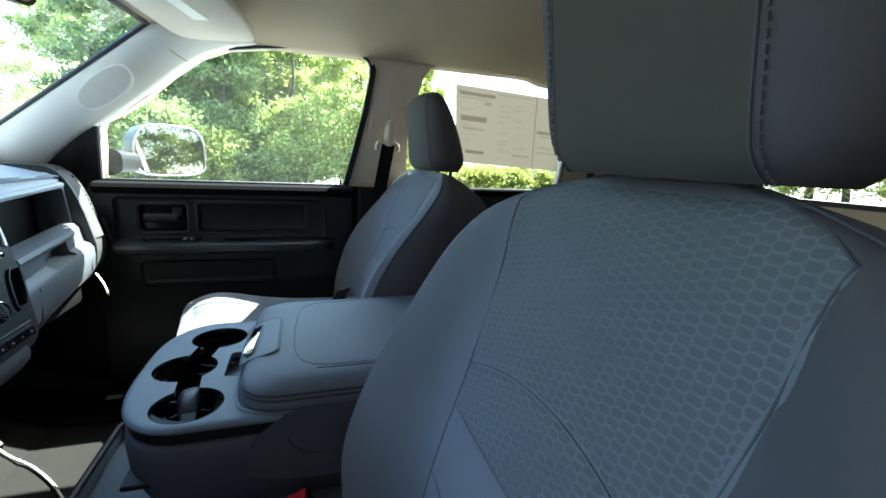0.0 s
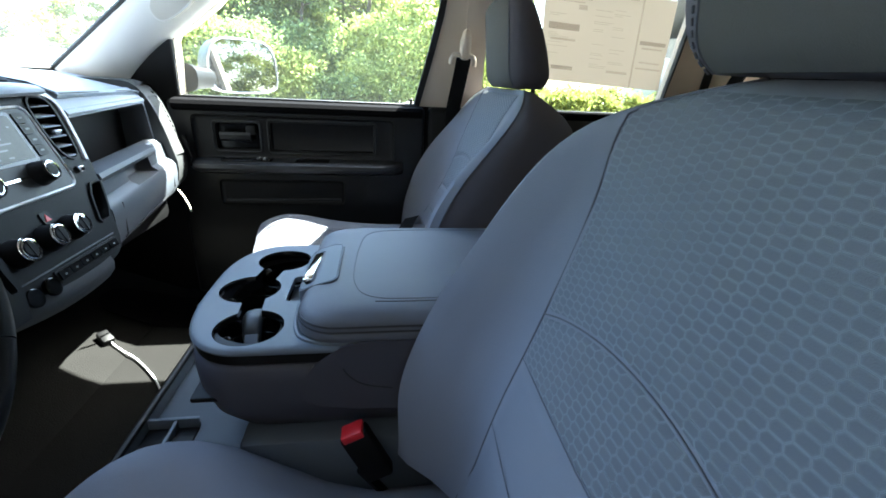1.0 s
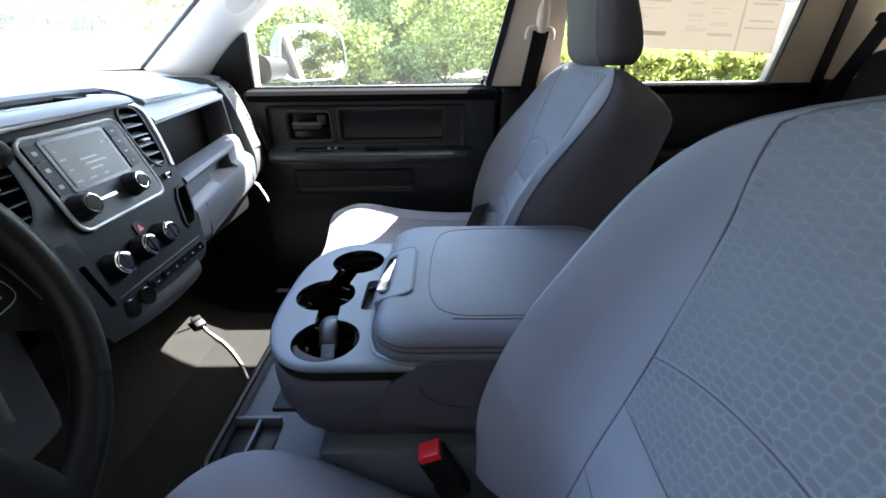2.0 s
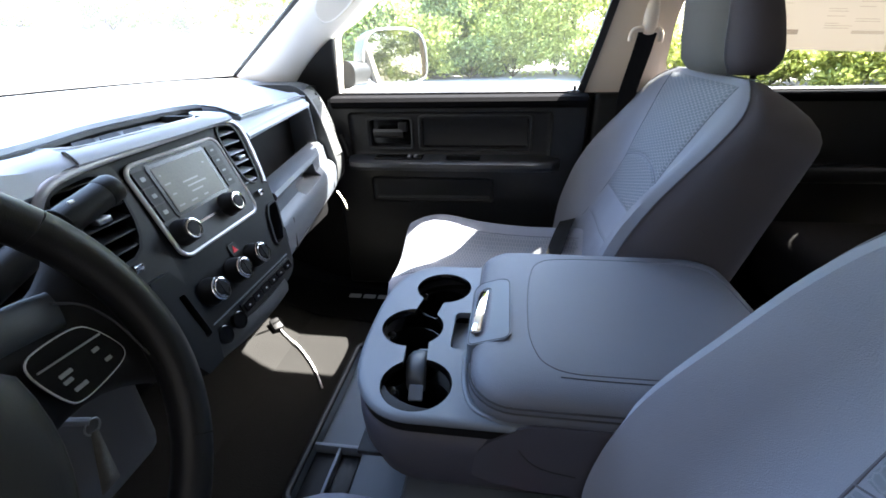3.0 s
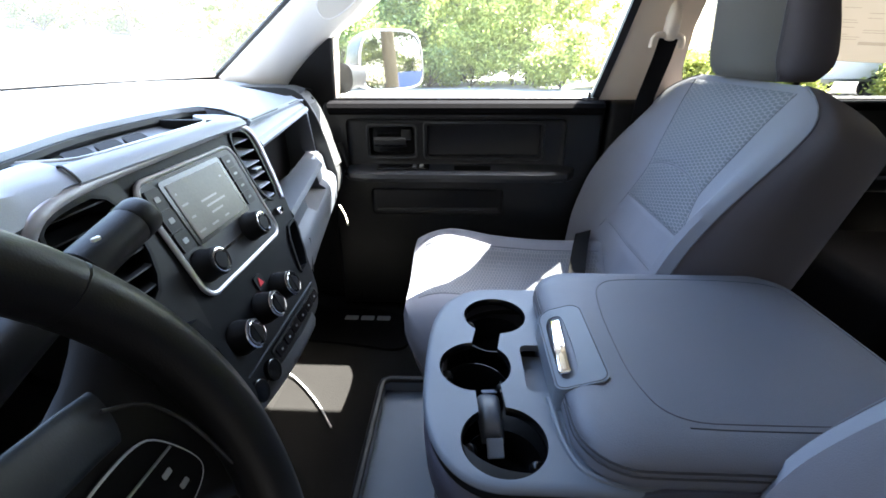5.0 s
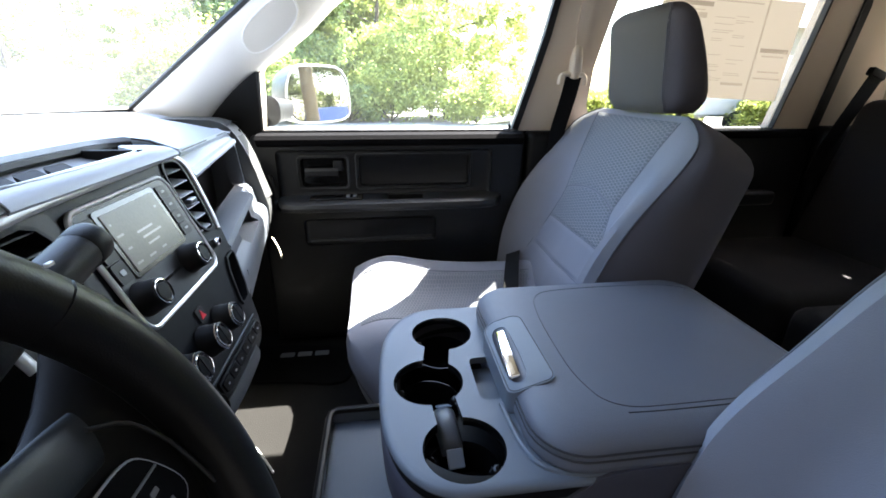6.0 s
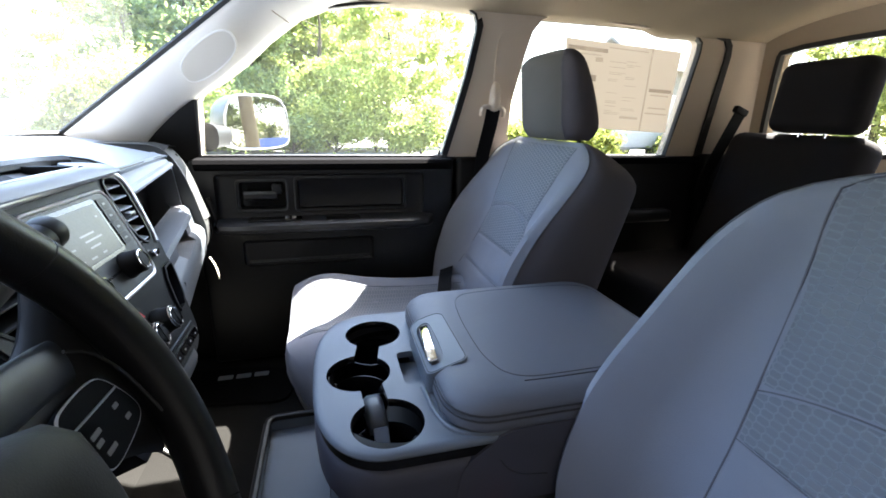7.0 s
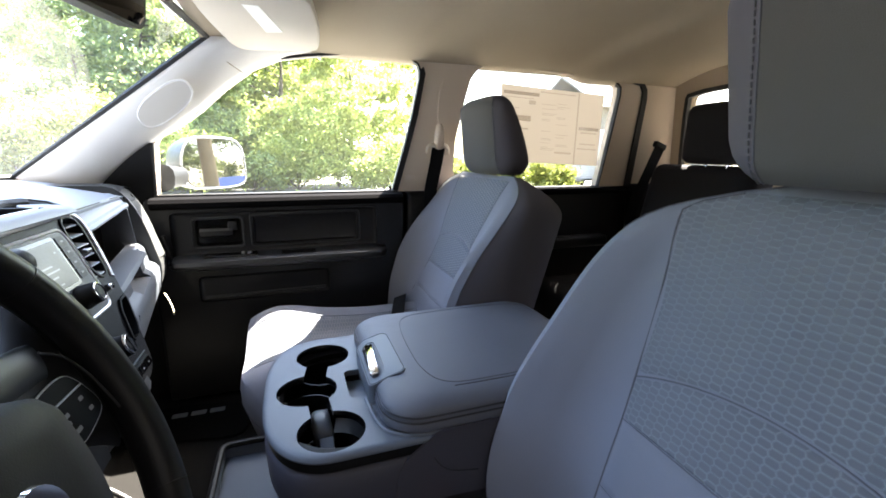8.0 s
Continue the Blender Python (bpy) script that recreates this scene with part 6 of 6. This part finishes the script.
for i in range(len(xs) - 1):
    for j in range(len(ys) - 1):
        bm.faces.new((vv[i][j], vv[i + 1][j], vv[i + 1][j + 1], vv[i][j + 1]))
tagged(part("ground", bm, ASPHALT), "pale sunlit asphalt of the parking lot", "ground", kind="structure")


def leaf_material(name, a, b):
    m = bpy.data.materials.new(name)
    m.use_nodes = True
    n, l = m.node_tree.nodes, m.node_tree.links
    g = n.new("ShaderNodeNewGeometry")
    r = n.new("ShaderNodeValToRGB")
    r.color_ramp.elements[0].color, r.color_ramp.elements[1].color = (*a, 1), (*b, 1)
    l.new(g.outputs["Random Per Island"], r.inputs[0])
    p = n["Principled BSDF"]
    p.inputs["Roughness"].default_value = 0.55
    l.new(r.outputs[0], p.inputs["Base Color"])
    t = n.new("ShaderNodeBsdfTranslucent")
    l.new(r.outputs[0], t.inputs[0])
    x = n.new("ShaderNodeMixShader")
    x.inputs[0].default_value = 0.52
    l.new(p.outputs[0], x.inputs[1])
    l.new(t.outputs[0], x.inputs[2])
    l.new(x.outputs[0], n["Material Output"].inputs[0])
    return m


LEAF = leaf_material("leaves", (0.20, 0.25, 0.065), (0.46, 0.51, 0.155))
LEAF_DARK = leaf_material("conifer_needles", (0.125, 0.18, 0.07), (0.30, 0.365, 0.125))
LEAF_LIGHT = leaf_material("young_leaves", (0.27, 0.32, 0.08), (0.52, 0.56, 0.18))
BARK = material("bark", (0.075, 0.06, 0.045), 0.95, bump=1.0, bump_scale=25.0, vary=0.4)


def leaves(name, mat, clumps, per, size, rng):
    """Many small bent leaf blades round the given clump centres (x, y, z, radius)."""
    verts, faces = [], []
    for cx, cy, cz, r in clumps:
        p = rng.normal(size=(per, 3))
        p /= np.linalg.norm(p, axis=1)[:, None]
        p = np.array((cx, cy, cz)) + p * (r * np.abs(rng.normal(0.0, 0.62, (per, 1)))) * np.array((1.15, 1.15, 0.7))
        u = rng.normal(size=(per, 3))
        u /= np.linalg.norm(u, axis=1)[:, None]
        w = np.cross(u, rng.normal(size=(per, 3)))
        w /= np.linalg.norm(w, axis=1)[:, None]
        s = size * rng.uniform(0.6, 1.4, (per, 1))
        for c, a, b in zip(p, u * s, w * s * 0.45):
            k = len(verts)
            verts += [c - a, c + b, c + a, c - b]
            faces.append((k, k + 1, k + 2, k + 3))
    me = bpy.data.meshes.new(name)
    me.from_pydata([tuple(v) for v in verts], [], faces)
    me.materials.append(mat)
    return me


def tree(seed, height, spread, mat, conifer, label, at):
    rng = np.random.default_rng(seed)
    t = thing("tree", at, label, "tree", "trees beside the lot")
    trunk = [Vector((at[0] + 0.12 * math.sin(k * 0.9 + seed), at[1] + 0.1 * math.cos(k * 0.7 + seed), at[2] + height * 0.62 * k / 8)) for k in range(9)]
    rings = []
    for k, p in enumerate(trunk):
        r = 0.16 * (1 - k / 9.5) * height / 7
        rings.append([p + Vector((r * math.cos(math.tau * q / 8), r * math.sin(math.tau * q / 8), 0)) for q in range(8)])
    part("trunk", loft(rings), BARK, t)
    clumps, limbs = [], []
    for k in range(84 if conifer else 78):
        f = rng.uniform(0.04 if conifer else 0.10, 1.0)
        a = rng.uniform(0, math.tau)
        reach = spread * ((1 - f) ** 0.8 + 0.08 if conifer else math.sin(math.pi * min(1, 0.15 + 0.85 * f)) ** 0.7) * rng.uniform(0.45, 1.0)
        base = at[2] + height * f * 0.95
        c = (at[0] + reach * math.cos(a), at[1] + reach * math.sin(a), base - (0.12 * reach if conifer else -0.1))
        clumps.append((*c, (0.28 + 0.35 * (1 - f)) * spread / 2.0 if conifer else rng.uniform(0.28, 0.5) * spread / 1.6))
        limbs.append(((at[0], at[1], base - 0.25 * reach), c))
    bl = bmesh.new()
    for p, q in limbs[:26]:
        bl = join(bl, tube([Vector(p), (Vector(p) + Vector(q)) / 2 + Vector((0, 0, 0.08)), Vector(q)], 0.022 * height / 7, 5))
    part("limbs", bl, BARK, t)
    crown = new("crown", leaves("crown", mat, clumps, 400, 0.098, rng))
    crown.parent = t
    crown.matrix_parent_inverse = t.matrix_world.inverted()
    return t


def shrub(seed, w, h, mat, label, at):
    rng = np.random.default_rng(seed)
    t = thing("shrub", at, label, "shrub", "shrubs beside the lot")
    clumps = [(at[0] + rng.uniform(-1, 1) * w * 0.8, at[1] + rng.uniform(-0.7, 0.7) * w * 0.6, at[2] + h * rng.uniform(0.12, 0.9), rng.uniform(0.3, 0.5) * h * 0.6) for _ in range(26)]
    bl = bmesh.new()
    for c in clumps[:8]:
        bl = join(bl, tube([Vector(at), (Vector(at) + Vector(c[:3])) / 2 + Vector((0.05, 0, 0.1)), Vector(c[:3])], 0.02, 5))
    part("stems", bl, BARK, t)
    fol = new("foliage", leaves("foliage", mat, clumps, 400, 0.075, rng))
    fol.parent = t
    fol.matrix_parent_inverse = t.matrix_world.inverted()
    return t


rng0 = np.random.default_rng(11)
# wooded bank on the passenger side
for k, (x, y, h, s, mt, con) in enumerate(((-8.2, 22.0, 9, 2.6, LEAF_DARK, True), (-6.0, 22.5, 11, 2.8, LEAF_DARK, True), (-3.2, 20.5, 8.5, 2.6, LEAF_DARK, True), (-0.5, 22.0, 10, 3.0, LEAF, False), (2.6, 20.5, 8.5, 2.4, LEAF_LIGHT, False), (5.4, 22.5, 7.5, 2.2, LEAF_LIGHT, False), (-22.0, 36.0, 10, 3.4, LEAF_DARK, True), (-28.0, 34.0, 9, 3.4, LEAF, False), (-4.8, 26.0, 12, 3.2, LEAF, False), (0.8, 27.0, 11, 3.0, LEAF, False), (-7.5, 26.0, 12, 3.2, LEAF_DARK, True), (-2.0, 25.0, 12, 3.2, LEAF_DARK, True), (-16.0, 38.0, 11, 3.6, LEAF, False), (-9.5, 30.0, 13, 4.2, LEAF_DARK, False), (-5.8, 31.0, 14, 4.4, LEAF, False), (-2.4, 30.0, 13, 4.2, LEAF_DARK, False), (1.4, 31.0, 12, 4.0, LEAF, False))):
    tree(30 + k, h, s, mt, con, "tall dark conifer behind the shrubs" if con else "leafy broad tree in full sun behind the shrubs", (x, y, ground_z(x, y)))
for k in range(12):
    x = -8.75 + 1.75 * k
    y = 17.6 + rng0.uniform(-0.4, 1.6)
    mt = (LEAF_DARK, LEAF, LEAF_DARK, LEAF_LIGHT)[k % 4] if x < 1 else (LEAF_LIGHT, LEAF)[k % 2]
    shrub(60 + k, 1.0 + rng0.uniform(0.0, 0.6), 1.3 + 2.4 * rng0.uniform(0.0, 1.0) ** 1.3, mt, "dense green shrub at the edge of the lot", (x, y, ground_z(x, y)))
# trees ahead of the truck, past the lot
for k, (x, y, h, s) in enumerate(((-30, 9, 9, 3.6), (-33, 17, 10, 4.0), (-28, 25, 9, 3.6), (-24, 29, 10, 3.8), (-36, 3, 9, 3.6), (-20, 27, 9, 3.4))):
    tree(90 + k, h, s, LEAF if k % 2 else LEAF_DARK, False, "leafy tree past the far edge of the lot", (x, y, ground_z(x, y)))
for k in range(9):
    x, y = -38 + 2.9 * k, 10 + 3.0 * k
    shrub(120 + k, 2.0, 1.6, LEAF_DARK, "low dark hedge at the far edge of the lot", (x, y, ground_z(x, y)))
pole = thing("lamp_post", (-16.0, 28.0, 1.7), "thin white lamp post at the edge of the lot", "lamp post")
part("post", lathe([(0.12, 0), (0.10, 0.3), (0.08, 8)], (0, 0, 1), (-16.0, 28.0, ground_z(-16, 28)), 12), material("white_post", (0.8, 0.8, 0.8), 0.5), pole)
part("lamp_head", box(-16.4, -15.6, 27.8, 28.2, 9.6, 9.8, 0.04), SILVER, pole)

# unseen wall, added to keep sky light off the open driver side
tagged(part("unseen_shade_wall", box(-18, 14, -1.60, -1.30, 0, 9.0), material("shade_wall_dark", (0.012, 0.0118, 0.0115), 0.9, bump=0.5, bump_scale=40.0)), "added unseen dark wall that keeps light off the driver side", "wall", kind="structure")


# low house and a parked trailer beyond the rear door
ROOF = material("grey_shingle", (0.36, 0.36, 0.36), 0.9, bump=0.8, bump_scale=30.0)
SIDING = material("tan_siding", (0.42, 0.38, 0.32), 0.85, bump=0.4, bump_scale=30.0)
WHITE = material("white_panel", (0.75, 0.76, 0.77), 0.4)
BLUE = material("blue_paint", (0.03, 0.10, 0.42), 0.3)
DARK_GLASS = material("dark_glass", (0.02, 0.025, 0.03), 0.08)
TYRE = material("tyre_rubber", (0.02, 0.02, 0.02), 0.85)
AMBER = material("amber_lens", (0.75, 0.20, 0.04), 0.3)
house = thing("house", (24, 27, 0), "low tan house with a grey gabled roof", "house")
part("wall", box(19.5, 32, 24, 32, 0, 4.7), SIDING, house)
part("roof", loft([[Vector((x, 23.4, 4.6)), Vector((x, 28, 7.2)), Vector((x, 32.6, 4.6)), Vector((x, 28, 7.0))] for x in (19.0, 25, 32.5)]), ROOF, house)
for x in (21.0, 24.5, 28.0):
    w = part("window", box(x, x + 1.3, 23.93, 24.02, 1.6, 3.0, 0.02), WHITE, house)
    part("window_pane", box(x + 0.08, x + 1.22, 23.90, 23.94, 1.68, 2.92), DARK_GLASS, w)


def wheel_at(parent, x, y, z, r, w=0.22):
    t = part("tyre", lathe([(r * 0.6, 0), (r * 0.95, 0), (r, w * 0.2), (r, w * 0.8), (r * 0.95, w), (r * 0.6, w)], (0, 1, 0), (x, y - w / 2, z), 24), TYRE, parent)
    part("rim", lathe([(r * 0.62, 0), (r * 0.6, 0.02), (r * 0.2, 0.05), (0, 0.05)], (0, -1, 0), (x, y - w / 2 + 0.03, z), 20), SILVER, t)


trailer = thing("cargo_trailer", (11.5, 15, 0), "white enclosed cargo trailer with an amber marker lamp", "trailer")
part("box_body", box(9.5, 14.0, 14.0, 16.2, 0.55, 2.5, 0.06, 2), WHITE, trailer)
part("skirt_rail", box(9.4, 14.1, 13.96, 14.04, 0.50, 0.58), SILVER, trailer)
part("marker_lamp", box(10.25, 10.5, 13.94, 14.0, 0.95, 1.05, 0.01), AMBER, trailer, "amber marker lamp")
part("tongue", box(8.3, 9.5, 15.0, 15.2, 0.45, 0.55), SILVER, trailer)
wheel_at(trailer, 12.2, 14.1, 0.36, 0.36)
wheel_at(trailer, 12.2, 16.1, 0.36, 0.36)


def parked_truck(at, paint, label):
    x0, y0, _ = at
    t = thing("parked_truck", at, label, "pickup truck", "parked vehicles")
    sec = [(-0.95, 0.45), (-0.95, 0.95), (-0.88, 1.08), (0.88, 1.08), (0.95, 0.95), (0.95, 0.45)]
    part("body", loft([[Vector((x0 + x, y0 + y * k, z * h)) for y, z in sec] for x, k, h in ((0.0, 0.94, 0.96), (0.15, 1.0, 1.0), (2.0, 1.0, 1.02), (5.2, 1.0, 1.02), (5.4, 0.96, 0.98))]), paint, t)
    cab = [[Vector((x0 + x, y0 + y, z)) for y, z in ((-0.86, 1.08), (-0.70, zt), (0.70, zt), (0.86, 1.08))] for x, zt in ((1.3, 1.10), (2.0, 1.78), (3.6, 1.82), (3.95, 1.12))]
    part("cab", loft(cab), paint, t)
    part("windshield", loft([[Vector((x0 + x, y0 + y, z)) for y in (-0.68, 0.68)] for x, z in ((1.42, 1.18), (1.96, 1.72))], False, False), DARK_GLASS, t)
    for sg in (-1, 1):
        part("side_glass", prism([(x0 + 1.75, 1.16), (x0 + 2.1, 1.70), (x0 + 3.5, 1.72), (x0 + 3.7, 1.16)], 0.02, lambda a, b, d: (a, y0 + sg * (0.865 - 0.16 * (b - 1.08) / 0.72 + d), b)), DARK_GLASS, t)
        part("headlight", box(x0 - 0.03, x0 + 0.05, y0 + sg * 0.72 - 0.16, y0 + sg * 0.72 + 0.16, 0.78, 0.95, 0.02), WHITE, t)
    part("grille", box(x0 - 0.03, x0 + 0.05, y0 - 0.5, y0 + 0.5, 0.66, 0.98, 0.03), CHROME, t)
    part("bumper", box(x0 - 0.12, x0 + 0.1, y0 - 0.93, y0 + 0.93, 0.42, 0.62, 0.05, 2), CHROME, t)
    for x in (0.95, 4.3):
        for y in (-0.85, 0.85):
            wheel_at(t, x0 + x, y0 + y, 0.38, 0.38)
    return t


parked_truck((12.0, 2.4, 0), BLUE, "blue pickup truck parked behind with a chrome grille")
parked_truck((19.5, 5.2, 0), WHITE, "white pickup truck parked farther behind")
post = part("timber_post", lathe([(0.13, 0), (0.12, 0.4), (0.11, 4.5), (0.10, 4.5)], (0, 0, 1), (6.0, 1.42, 0), 12), material("timber", (0.42, 0.32, 0.18), 0.9, bump=0.8, bump_scale=30.0, vary=0.3))
tagged(post, "brown timber post beside the lot", "post")
for k, (x, y, h) in enumerate(((26, -3, 11), (27, 2.5, 12), (28, 8, 12), (27, 16, 10), (24, 12.5, 8))):
    tree(150 + k, h, 3.4, LEAF if k % 2 else LEAF_LIGHT, False, "leafy tree behind the parked trucks", (x, y, 0))
for k, (x, y) in enumerate(((6.0, 13.6), (7.6, 14.4), (9.0, 13.3), (12.5, 13.2))):
    shrub(170 + k, 0.9, 1.35, LEAF_LIGHT, "sunlit shrub in front of the trailer", (x, y, 0))
